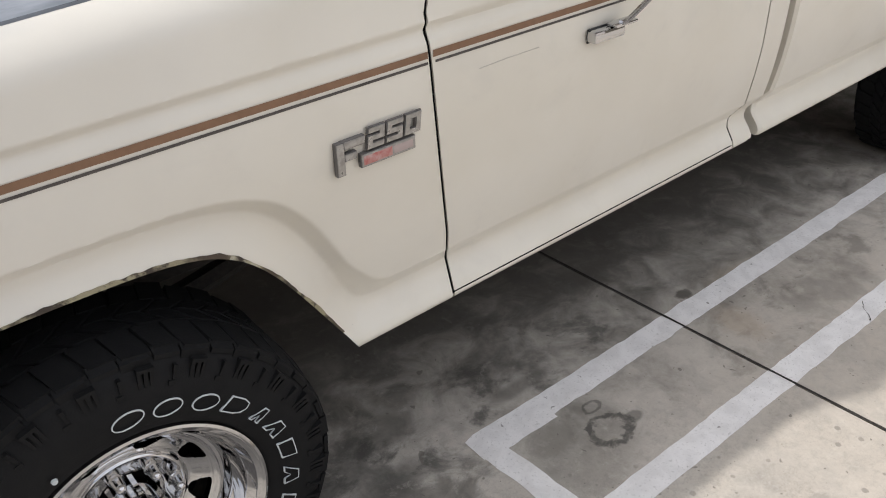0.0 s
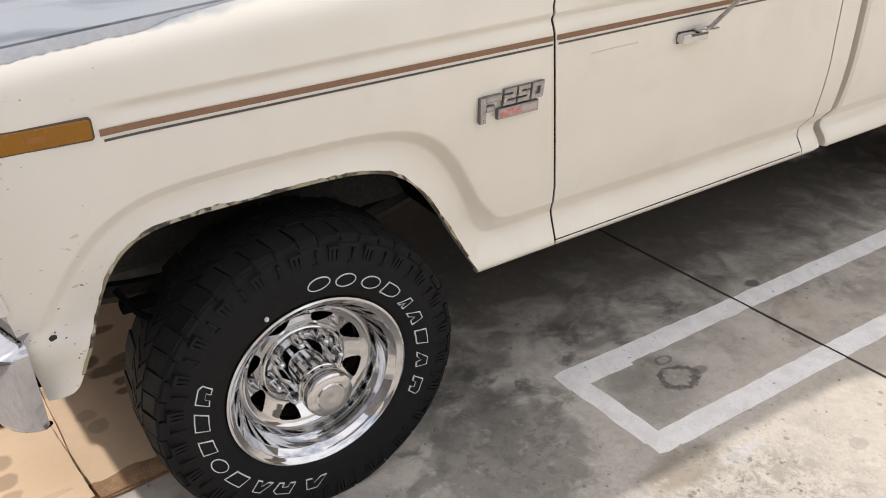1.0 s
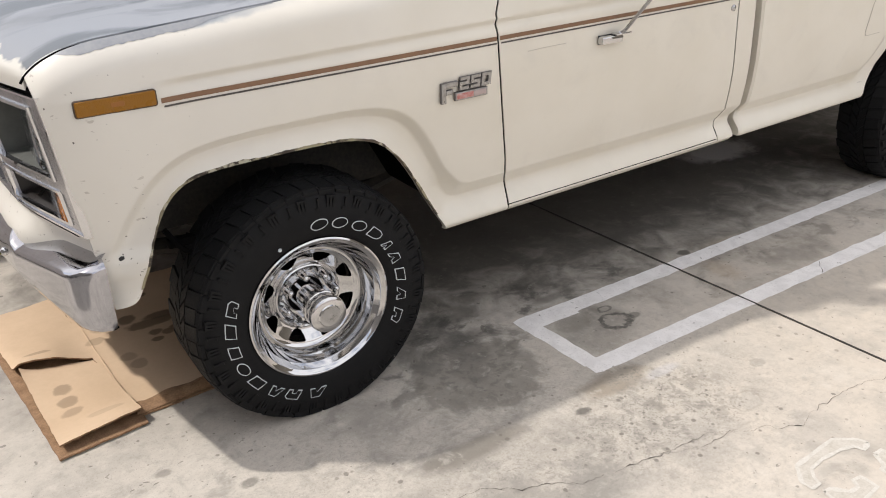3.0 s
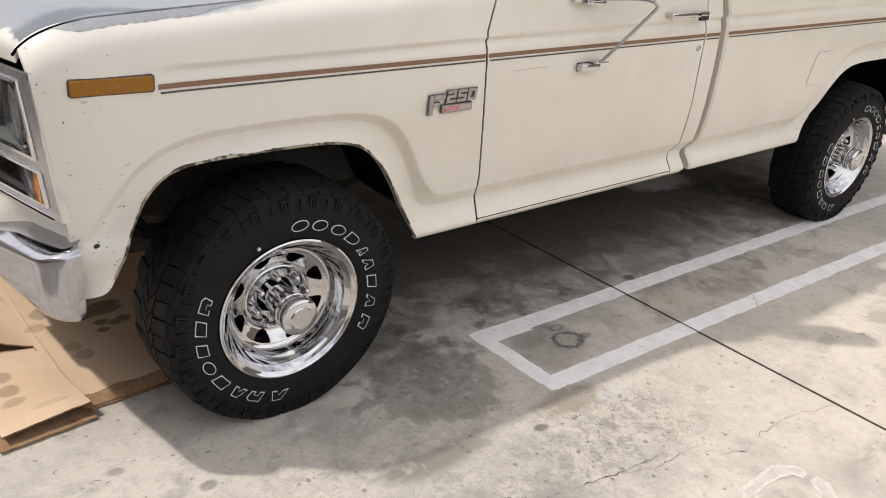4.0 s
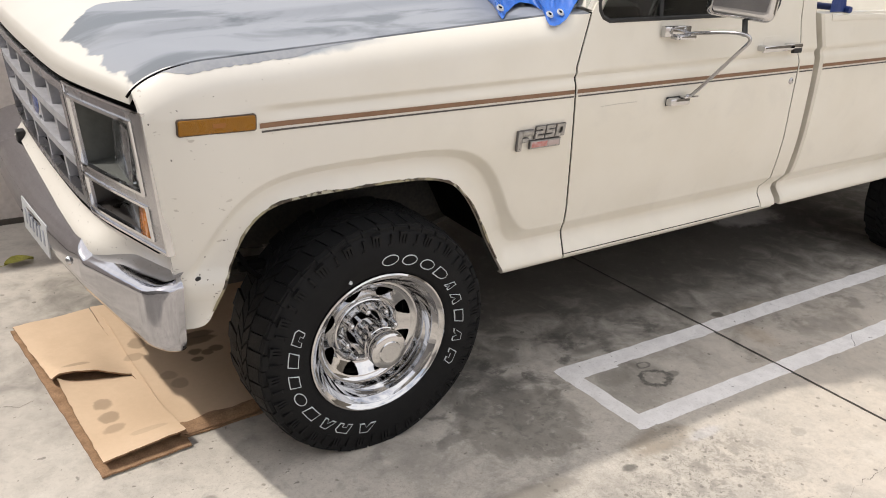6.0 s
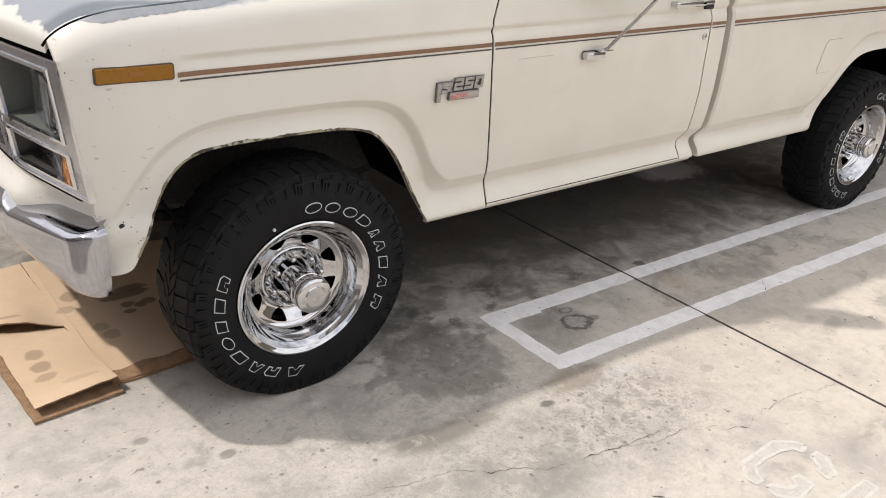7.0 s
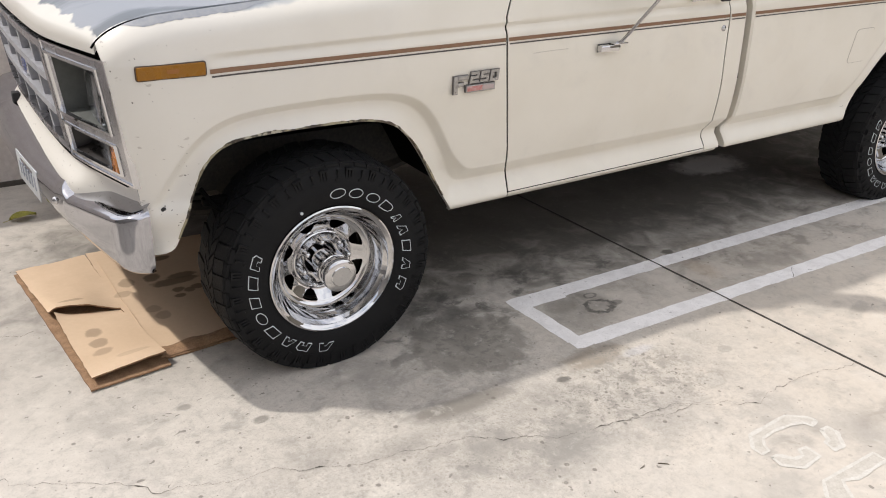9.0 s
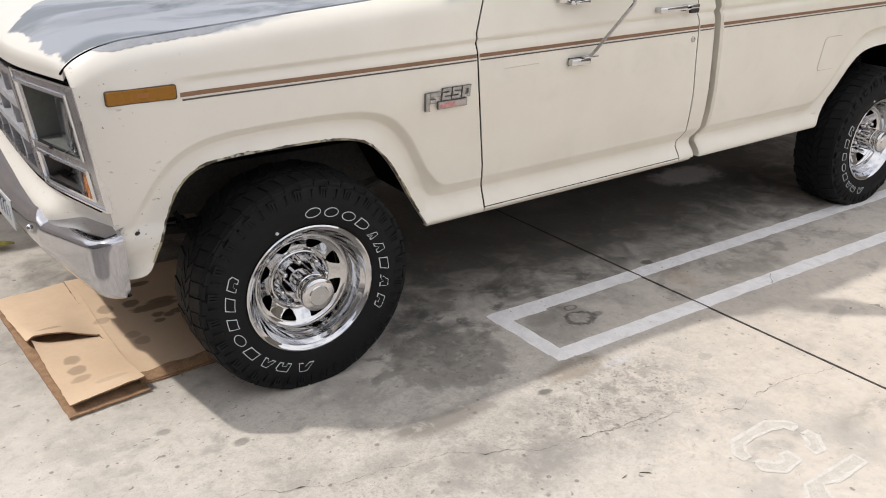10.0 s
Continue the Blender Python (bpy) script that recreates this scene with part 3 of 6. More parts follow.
def curve_through(points, steps=8):
    """A smooth line through a few points."""
    pts = [Vector(p) for p in points]
    out = []
    for i in range(len(pts) - 1):
        p0, p1, p2, p3 = pts[max(i - 1, 0)], pts[i], pts[i + 1], pts[min(i + 2, len(pts) - 1)]
        for k in range(steps):
            t = k / steps
            out.append(0.5 * ((2 * p1) + (p2 - p0) * t + (2 * p0 - 5 * p1 + 4 * p2 - p3) * t * t + (3 * p1 - p0 - 3 * p2 + p3) * t ** 3))
    return out + [pts[-1]]


def sheet(fn, nu, nv):
    """A grid of fn(u, v), with u and v from 0 to 1."""
    verts = [fn(i / nu, j / nv) for j in range(nv + 1) for i in range(nu + 1)]
    w = nu + 1
    return verts, [(j * w + i, j * w + i + 1, (j + 1) * w + i + 1, (j + 1) * w + i) for j in range(nv) for i in range(nu)]


def bent_box(y0, y1, z0, z1, d0, d1, where, ny=8, nz=2):
    """A bar given in (across, up, depth), bent onto the curved front by where(y, z, d)."""
    bm = bmesh.new()
    ring = []
    for i in range(ny + 1):
        y = y0 + (y1 - y0) * i / ny
        ring.append([bm.verts.new(where(y, z, d)) for z, d in ((z0, d0), (z1, d0), (z1, d1), (z0, d1))])
    for a, b in zip(ring, ring[1:]):
        for k in range(4):
            bm.faces.new((a[k], b[k], b[(k + 1) % 4], a[(k + 1) % 4]))
    bm.faces.new(ring[0])
    bm.faces.new(ring[-1][::-1])
    bmesh.ops.recalc_face_normals(bm, faces=bm.faces[:])
    return bm


def smooth(a, b, t):
    t = min(1.0, max(0.0, (t - a) / (b - a)))
    return t * t * (3 - 2 * t)


# ---------------------------------------------------------------- shape of the truck's side
MID = 0.97             # the truck's middle line


def half_plane(p, q, side):
    dx, dz = q[0] - p[0], q[1] - p[1]
    n = math.hypot(dx, dz)
    return lambda x, z: side * ((x - p[0]) * dz - (z - p[1]) * dx) / n


def make_arch(left, right, top, k):
    fl, fr = half_plane(*left, -1), half_plane(*right, 1)

    def f(x, z):
        vals = (z - top, fl(x, z), fr(x, z))
        m = max(vals)
        return m + k * math.log(sum(math.exp((v - m) / k) for v in vals)) - 0.004
    return f


arch_front = make_arch(((-0.509, 0.50), (-0.393, 0.82)), ((0.482, 0.48), (0.276, 0.82)), 0.852, 0.055)
arch_rear = make_arch(((2.935, 0.48), (3.090, 0.80)), ((3.955, 0.50), (3.880, 0.78)), 0.846, 0.052)


# the pressed line that runs round each opening, a hand's width outside it
ring_front = make_arch(((-0.530, 0.665), (-0.478, 0.762)), ((0.497, 0.590), (0.415, 0.754)), 0.912, 0.068)
ring_rear = make_arch(((2.875, 0.48), (3.030, 0.80)), ((4.020, 0.56), (3.955, 0.77)), 0.918, 0.060)
CREASE = 0.543


def scoop(s, deep, above, below):
    """A crease: the panel turns in sharply above it and flares out slowly below."""
    if s > above:
        return 0.0
    if s > 0:
        return deep * (1 - s / above)
    return deep * (1 - 0.62 * smooth(0, below, -s))


def belt(x):
    return 1.1035 + 0.0105 * (x - 0.1)


def tuck(z):
    """The side leans in towards its foot."""
    return 0.052 * (max(0.0, 1.04 - z) / 0.44) ** 1.7 if z > 0.60 else 0.052


def fender_top(x):
    z = 1.222 + 0.0655 * (x + 0.444)
    if x < -0.47:
        t = min(1.0, (-0.47 - x) / 0.19)
        z -= 0.095 * (1 - math.sqrt(max(0.0, 1 - t * t)))
    return z


def side_y(x, z):
    """How far the side lies in from its outermost plane, at height z of the level body."""
    a, b = min(ring_front(x, z), ring_rear(x, z)), z - CREASE
    k = 0.016
    m = min(a, b)
    s = m - k * math.log(math.exp(-(a - m) / k) + math.exp(-(b - m) / k))
    fade = smooth(0.60, 0.76, z) if x < -0.30 else 1.0
    fade *= 0.90 + 0.38 * smooth(0.66, 0.575, z)
    y = tuck(z) + scoop(s, 0.032 * fade, 0.026 + 0.026 * smooth(0.70, 0.58, z), 0.085) - 0.014 * smooth(0.010, 0.08, -s)
    if z < 0.465:
        y += 0.03 * ((0.465 - z) / 0.03) ** 2
    c = z - belt(x)
    y += scoop(c, 0.012, 0.015, 0.030) * smooth(-0.40, -0.28, x)
    if c > 0:
        y += 0.13 * c
    if x < 0.68:
        h = fender_top(x) - z
        if h < 0.075:
            y += 0.040 * (1 - max(h, 0.0) / 0.075) ** 2.4 * smooth(0.69, 0.60, x)
    if x < -0.36:                                       # a rounded ledge over the bumper's end
        y -= 0.013 * smooth(0.695, 0.645, z) * smooth(0.555, 0.635, z) * smooth(-0.36, -0.47, x)
    if x < -0.47:
        y += 0.036 * ((-0.47 - x) / 0.18) ** 2
    return y


def crease_in(z):
    """How far the lower crease steps in, away from the wheel openings."""
    return scoop(z - CREASE, 0.038, 0.052, 0.085) - 0.014 * smooth(0.010, 0.08, CREASE - z)


def front_edge(z):
    return -0.593 - 0.046 * (z - 0.76) / 0.37


def door_front_flat(z):
    if z > 1.30:
        return 0.712 + 0.62 * (z - 1.30)
    if z > 1.14:
        return 0.661 + 0.32 * (z - 1.14)
    if z > 1.055:
        return 0.661 + 0.010 * (1.14 - z) / 0.085
    if z > 0.645:
        return 0.671 + 0.036 * (1.055 - z) / 0.41
    if z > 0.585:
        return 0.707 - 0.001 * (0.645 - z) / 0.06
    return 0.706 + 0.018 * (0.585 - z) / 0.11


def door_front(z):
    return door_front_flat(z) + 0.75 * tuck(z) + 0.60 * crease_in(z)


def door_rear(z):
    return float(np.interp(z, (0.48, 0.515, 0.55, 0.60, 0.68, 0.78, 0.89, 0.99, 1.08, 1.14, 1.242), (1.852, 1.852, 1.871, 1.871, 1.864, 1.852, 1.830, 1.816, 1.808, 1.792, 1.775))) + 0.006 + 0.012 * smooth(1.0, 0.6, z)


def cab_rear(z):
    """Where the cab's side ends, before the gap to the load bed."""
    return float(np.interp(z, (0.48, 0.52, 0.56, 0.62, 0.68, 0.78, 0.89, 0.99, 1.08, 1.14, 1.26), (1.955, 1.950, 1.972, 1.974, 1.970, 1.958, 1.940, 1.926, 1.914, 1.904, 1.868))) + 0.006 + 0.012 * smooth(1.0, 0.6, z)


def panel(xl, xr, zb, zt, nu, nv, cut=None, depth_fn=side_y, flange=0.022, lift=0.0):
    """A pressed panel between two upright edges, with openings cut where cut(x, z) < 0, and its edges turned in."""
    rows = []
    mean_l = xl(0.8)
    mean_r = xr(0.8)
    cell = max((mean_r - mean_l) / nu, 0.6 / nv)
    for j in range(nv + 1):
        row = []
        for i in range(nu + 1):
            u, v = i / nu, j / nv
            x = mean_l + (mean_r - mean_l) * u
            lo = zb(x) if callable(zb) else zb
            hi = zt(x) if callable(zt) else zt
            for _ in range(3):
                z = lo + (hi - lo) * v
                x = xl(z) + (xr(z) - xl(z)) * u
                lo = zb(x) if callable(zb) else zb
                hi = zt(x) if callable(zt) else zt
            z = lo + (hi - lo) * v
            if cut:
                for _ in range(2):
                    f = cut(x, z)
                    if abs(f) < 0.62 * cell:
                        e = 1e-3
                        gx = (cut(x + e, z) - cut(x - e, z)) / (2 * e)
                        gz = (cut(x, z + e) - cut(x, z - e)) / (2 * e)
                        g = gx * gx + gz * gz or 1
                        x, z = x - f * gx / g, z - f * gz / g
            row.append((x, z))
        rows.append(row)
    bm = bmesh.new()
    vs = [[bm.verts.new((x, depth_fn(x, z) + lift, z)) for x, z in row] for row in rows]
    for j in range(nv):
        for i in range(nu):
            q = (vs[j][i], vs[j][i + 1], vs[j + 1][i + 1], vs[j + 1][i])
            if cut:
                cx, cz = sum(v.co.x for v in q) / 4, sum(v.co.z for v in q) / 4
                if cut(cx, cz) < 0:
                    continue
            bm.faces.new(q)
    bmesh.ops.delete(bm, geom=[v for v in bm.verts if not v.link_faces], context='VERTS')
    bm.normal_update()
    edges = [e for e in bm.edges if e.is_boundary]
    if flange:
        got = bmesh.ops.extrude_edge_only(bm, edges=edges)
        for v in got["geom"]:
            if isinstance(v, bmesh.types.BMVert):
                v.co.y += flange
    for v in bm.verts:
        v.co.z += RAKE * v.co.x
    return bm


def mirrored(bm):
    """The same panel for the far side."""
    for v in bm.verts:
        v.co.y = 2 * MID - v.co.y
    bmesh.ops.reverse_faces(bm, faces=bm.faces[:])
    return bm


# ---------------------------------------------------------------- ground
def joint_x(y):
    return 1.602 - 0.0505 * y


def make_ground():
    cols = [-400, -60, -12, -0.0065, -0.0045, 0.0045, 0.0065, 12, 60, 400]
    depth = [0, 0, 0, 0, -0.03, -0.03, 0, 0, 0, 0]
    ys = [-400, -60, -12, -4, -2, -1, 0, 1, 2, 4, 12, 60, 400]
    verts = [((joint_x(y) if abs(c) < 1 else 0) + c, y, d) for y in ys for c, d in zip(cols, depth)]
    w = len(cols)
    faces = [(j * w + i, j * w + i + 1, (j + 1) * w + i + 1, (j + 1) * w + i) for j in range(len(ys) - 1) for i in range(w - 1)]
    return tagged(part("ground", (verts, faces), CONCRETE, smooth=False), "weathered grey concrete parking ground with oil stains and a sawn joint", "ground", kind="structure")


def ribbon(points, widths, z):
    """A thin flat strip along points on the ground."""
    verts, faces = [], []
    n = len(points)
    for i, (x, y) in enumerate(points):
        a, b = points[max(i - 1, 0)], points[min(i + 1, n - 1)]
        dx, dy = b[0] - a[0], b[1] - a[1]
        q = math.hypot(dx, dy) or 1
        w = widths[i] / 2
        verts += [(x - dy / q * w, y + dx / q * w, z), (x + dy / q * w, y - dx / q * w, z)]
    for i in range(n - 1):
        faces.append((2 * i, 2 * i + 1, 2 * i + 3, 2 * i + 2))
    return verts, faces


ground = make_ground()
part("joint_dirt", ribbon([(joint_x(y) + 0.0012 * noise.noise((y * 9, 1, 1)), y) for y in [-6 + 0.04 * k for k in range(300)]], [0.0085 + 0.003 * noise.noise((k * 0.7, 2, 2)) for k in range(300)], 0.0016), mat("joint_dirt", (0.035, 0.03, 0.026), 0.95, spread=0.1, scale=20), ground, smooth=False)


def crack(way, seed, wide=0.0016, jag=0.017):
    rnd = random.Random(seed)
    pts, wid = [], []
    for (x0, y0), (x1, y1) in zip(way, way[1:]):
        steps = max(3, int(math.hypot(x1 - x0, y1 - y0) / 0.014))
        for k in range(steps):
            t = k / steps
            e = jag * (noise.noise((x0 + (x1 - x0) * t * 1.0, (y0 + (y1 - y0) * t) * 40, seed)) + 0.7 * rnd.uniform(-0.5, 0.5))
            pts.append((x0 + (x1 - x0) * t + e * 0.6, y0 + (y1 - y0) * t + e))
            wid.append(wide * rnd.uniform(0.2, 1.0) * (0.55 + 1.4 * max(0.0, noise.noise((len(pts) * 0.13, seed, 2)) + 0.25)) + (0.004 if rnd.random() < 0.012 else 0.0))
    return ribbon(pts, wid, 0.0018)


part("crack", crack([(1.645, -0.972), (1.43, -0.925), (1.25, -0.912), (1.12, -0.945), (0.93, -0.842), (0.80, -0.838), (0.61, -0.770), (0.39, -0.742), (0.168, -0.603),
                     (-0.19, -0.545), (-0.43, -0.442), (-0.72, -0.375), (-0.81, -0.28), (-1.067, -0.131), (-1.141, -0.007), (-1.4, 0.1)], 3), CRACK, ground, smooth=False)
part("crack", crack([(0.93, -0.842), (0.84, -0.805), (0.72, -0.80), (0.60, -0.772)], 8, 0.0017), CRACK, ground, smooth=False)
part("crack", crack([(2.132, -0.335), (2.100, -0.358), (2.078, -0.381), (2.037, -0.411)], 5, 0.0034, 0.010), CRACK, ground, smooth=False)
part("crack", crack([(-1.0, 0.72), (-0.93, 0.69), (-0.87, 0.71)], 6, 0.0025, 0.01), CRACK, ground, smooth=False)


def painted_bar(name, x0, y0, x1, y1, width, seed, parent, blunt=True):
    """A line of road paint with uneven edges and, where it begins, worn corners."""
    rnd = random.Random(seed)
    n = max(4, int(math.hypot(x1 - x0, y1 - y0) / 0.03))
    dx, dy = x1 - x0, y1 - y0
    q = math.hypot(dx, dy)
    verts, faces = [], []
    for i in range(n + 1):
        t = i / n
        for s in (-1, 1):
            w = s * width / 2 * (0.80 if blunt and i == 0 else 1.0) + 0.006 * noise.noise((t * n * 0.35, s * 9.0, seed)) + rnd.uniform(-0.0015, 0.0015)
            verts.append((x0 + dx * t - dy / q * w, y0 + dy * t + dx / q * w, 0.0008))
    for i in range(n):
        faces.append((2 * i, 2 * i + 1, 2 * i + 3, 2 * i + 2))
    return part(name, (verts, faces), LINE, parent, smooth=False)


bay = thing("parking_bay_marking", "worn white painted bay outline on the concrete beside the truck", "road marking", kind="structure")
painted_bar("line", 0.786, 0.002, 5.62, -0.034, 0.080, 1, bay)
painted_bar("line", 0.803, -0.350, 5.62, -0.412, 0.078, 2, bay)
painted_bar("line", 0.8175, -0.020, 0.8325, -0.330, 0.072, 4, bay, False).location.z = 0.0002
painted_bar("line", 0.778, 0.000, 1.03, -0.006, 0.094, 5, bay).location.z = 0.0004


def outline_letter(outer, z=0.0016):
    """The worn outline left of a stencilled letter: a loop of thin paint."""
    pts = []
    for (x0, y0), (x1, y1) in zip(outer, outer[1:] + outer[:1]):
        for k in range(6):
            pts.append((x0 + (x1 - x0) * k / 6, y0 + (y1 - y0) * k / 6))
    pts.append(pts[0])
    return ribbon(pts, [0.016 * (0.55 + 0.9 * abs(noise.noise((p[0] * 30, p[1] * 30, 2)))) for p in pts], z)


letters = thing("stencil_letters", "faint white outline of a stencilled G and the next letter", "road marking", kind="structure")
G_HOOK = [(1.202, -1.105), (1.162, -1.118), (1.153, -1.092), (1.109, -1.078), (1.029, -1.071), (0.968, -1.077), (0.942, -1.101), (0.932, -1.126), (0.898, -1.127), (0.896, -1.095), (0.943, -1.046), (1.133, -1.036), (1.190, -1.080)]
G_FOOT = [(0.913, -1.151), (0.937, -1.154), (0.972, -1.193), (1.006, -1.195), (1.018, -1.171), (1.050, -1.175), (1.050, -1.224), (0.958, -1.234), (0.908, -1.189)]
G_TIP = [(1.169, -1.146), (1.203, -1.146), (1.205, -1.179), (1.162, -1.231), (1.117, -1.229), (1.122, -1.192), (1.144, -1.189)]
NEXT = [(1.212, -1.300), (1.213, -1.341), (1.060, -1.345), (1.010, -1.327), (0.990, -1.35), (0.948, -1.42), (0.905, -1.42), (0.905, -1.345), (0.957, -1.299)]
for loop in (G_HOOK, G_FOOT, G_TIP, NEXT):
    part("letter", outline_letter(loop), CHALK, letters, smooth=False)
    part("letter_paint", ([(x, y, 0.0011) for x, y in loop], [tuple(range(len(loop)))]), CHALK_FILL, letters, smooth=False)

# ---------------------------------------------------------------- walls, kerb, planting bed
def wall(name, x0, y0, x1, y1, thick, height, material, label):
    dx, dy = x1 - x0, y1 - y0
    q = math.hypot(dx, dy)
    bm = box(0, 0, height / 2 - 0.05, q, thick, height + 0.1, 0.012)
    bmesh.ops.transform(bm, matrix=Matrix.Translation(((x0 + x1) / 2, (y0 + y1) / 2, 0)) @ Matrix.Rotation(math.atan2(dy, dx), 4, 'Z'), verts=bm.verts[:])
    return tagged(part(name, bm, material), label, "wall", kind="structure")


wall_side = wall("wall_side", -9.0, 2.43, 6.0, 2.41, 0.20, 1.50, WALL, "grey rendered boundary wall with hairline cracks beside the truck")
crackline = []
for k in range(30):
    t = k / 29
    crackline.append((-1.6 + 1.6 * t, 2.319 + 0.0013 * t, 0.52 + 0.03 * noise.noise((t * 7, 2, 3)) + 0.02 * t))
part("crack", tube(crackline, 0.0022, 5), CRACK, wall_side)
part("base_joint", box(-1.5, 2.318, 0.012, 14.9, 0.016, 0.03, 0.003), CRACK, wall_side)
# behind the camera, added only for what chrome and paint reflect
wall("wall_far", -16.0, -12.0, 18.0, -12.0, 0.25, 2.4, WALL, "unseen plain grey rendered wall added across the court for reflections")
# never in view: added to block low sky and darken the truck's front
wall("wall_front", -4.6, -9.0, -4.7, 2.4, 0.25, 5.0, ADDED_FRONT_WALL, "unseen dull wall added before the truck to block sky light")
wall("wall_end", 9.05, -9.0, 6.15, 5.5, 0.20, 2.6, WALL_DARK, "dull brown boundary wall behind the planting bed")


def make_kerb(x, y0, y1, skew):
    prof = [(0.0, -0.02), (0.0, 0.160), (0.012, 0.183), (0.03, 0.188), (0.15, 0.188), (0.15, -0.02)]
    verts, faces = [], []
    ys = [y0 + (y1 - y0) * i / 60 for i in range(61)]
    for y in ys:
        for px, pz in prof:
            wob = 0.004 * noise.noise((px * 20, y * 3, pz * 20))
            verts.append((x + skew * y + px + wob, y, pz + wob))
    w = len(prof)
    for j in range(60):
        for i in range(w - 1):
            faces.append((j * w + i, j * w + i + 1, (j + 1) * w + i + 1, (j + 1) * w + i))
    return tagged(part("kerb", (verts, faces), KERB, sharp=50), "pale concrete kerb edging a planting bed", "kerb", kind="structure")


make_kerb(5.935, -9.0, 5.0, -0.20)
bed_soil = sheet(lambda u, v: (6.075 + 1.25 * u + 0.20 * (9 - 14 * v), -9 + 14 * v,
                               0.145 + 0.05 * noise.noise((u * 9, v * 60, 1)) + 0.03 * noise.noise((u * 30, v * 200, 4))), 24, 140)
tagged(part("planting_bed", bed_soil, SOIL), "dry brown soil behind the kerb", "soil", kind="structure")

rnd = random.Random(11)
twigs = []
for k in range(160):
    y = rnd.uniform(-1.2, 1.6)
    x = 6.15 + rnd.random() ** 0.6 * 0.98 - 0.20 * y
    a, q = rnd.uniform(0, 6.28), rnd.uniform(0.03, 0.14)
    z = 0.165 + rnd.uniform(0, 0.03)
    twigs.append(tube([(x, y, z), (x + q * 0.5 * math.cos(a), y + q * 0.5 * math.sin(a), z + 0.012), (x + q * math.cos(a), y + q * math.sin(a), z)], 0.003, 4, False))
tagged(part("leaf_litter", join(*twigs), LITTER), "dry twigs and leaf litter on the soil", "litter", kind="stuff")


def make_tree(x, y):
    tree = thing("tree", "pale-barked tree trunk standing in the planting bed", "tree")
    trunk_pts, rad = [], []
    for k in range(25):
        t = k / 24
        trunk_pts.append((x + 0.10 * t + 0.03 * math.sin(t * 7), y - 0.16 * t + 0.03 * math.sin(t * 5), 0.10 + 3.0 * t))
        rad.append((0.108 - 0.025 * t) * (1 + 0.28 * max(0, 0.07 - t) / 0.07))
    v, f = tube(trunk_pts, rad, 18)
    v = [(p[0] + 0.012 * noise.noise((p[0] * 14, p[1] * 14, p[2] * 5)), p[1] + 0.012 * noise.noise((p[1] * 14, p[0] * 14, p[2] * 5)), p[2]) for p in v]
    part("trunk", (v, f), BARK, tree, sharp=80)
    top = Vector(trunk_pts[-1])
    r = random.Random(4)
    leaves, lv = [], []
    for k in range(7):
        a = k * 0.9 + r.uniform(-0.3, 0.3)
        end = top + Vector((math.cos(a) * r.uniform(0.7, 1.3), math.sin(a) * r.uniform(0.7, 1.3), r.uniform(0.5, 1.5)))
        midp = (top + end) / 2 + Vector((0, 0, 0.15))
        part("limb", tube([tuple(top - Vector((0, 0, 0.15))), tuple(midp), tuple(end)], [0.06, 0.04, 0.015], 8), BARK, tree)
        for c in range(150):
            p = end + Vector((r.gauss(0, 0.38), r.gauss(0, 0.38), r.gauss(0, 0.28)))
            d = Vector((r.uniform(-1, 1), r.uniform(-1, 1), r.uniform(-1, 0.3))).normalized()
            s = d.cross(Vector((0.3, 0.2, 1))).normalized()
            q = r.uniform(0.05, 0.09)
            leaves.append(([tuple(p), tuple(p + d * q * 0.5 + s * q * 0.25), tuple(p + d * q), tuple(p + d * q * 0.5 - s * q * 0.25)], [(0, 1, 2, 3)]))
    part("crown", join(*leaves), LEAF, tree, smooth=False)
    return tree


make_tree(6.80, 0.66)


def make_shrub(x, y):
    r = random.Random(21)
    out = []
    for k in range(220):
        p = Vector((x + r.gauss(0, 0.12), y + r.gauss(0, 0.12), 0.16 + abs(r.gauss(0, 0.16))))
        d = Vector((r.uniform(-1, 1), r.uniform(-1, 1), r.uniform(0, 1))).normalized()
        s = d.cross(Vector((0.3, 0.2, 1))).normalized()
        q = r.uniform(0.03, 0.06)
        out.append(([tuple(p), tuple(p + d * q * 0.5 + s * q * 0.25), tuple(p + d * q), tuple(p + d * q * 0.5 - s * q * 0.25)], [(0, 1, 2, 3)]))
    stems = [tube([(x, y, 0.12), (x + r.uniform(-0.15, 0.15), y + r.uniform(-0.15, 0.15), 0.45)], 0.004, 5) for _ in range(9)]
    shrub = thing("shrub", "small sparse green shrub behind the tree", "shrub")
    part("leaves", join(*out), LEAF, shrub, smooth=False)
    part("stems", join(*stems), BARK, shrub)


make_shrub(7.02, 0.50)

# ---------------------------------------------------------------- the truck
truck = thing("pickup_truck", "old cream pickup truck with brown stripes and grey primed hood", "truck")


def fender_cut(x, z):
    """The wheel opening, with the fender's front foot cut off short and rounded."""
    a, b, k = arch_front(x, z), max(x + 0.30, z - 0.522 - 0.10 * max(0.0, x + 0.55)), 0.012
    m = min(a, b)
    return m - k * math.log(math.exp(-(a - m) / k) + math.exp(-(b - m) / k))




def make_fender(flip):
    bm = panel(front_edge, lambda z: door_front(z) - 0.0036, 0.437, fender_top, 250, 230, fender_cut)
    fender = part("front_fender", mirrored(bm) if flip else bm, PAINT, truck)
    return fender


fender = make_fender(False)
make_fender(True)


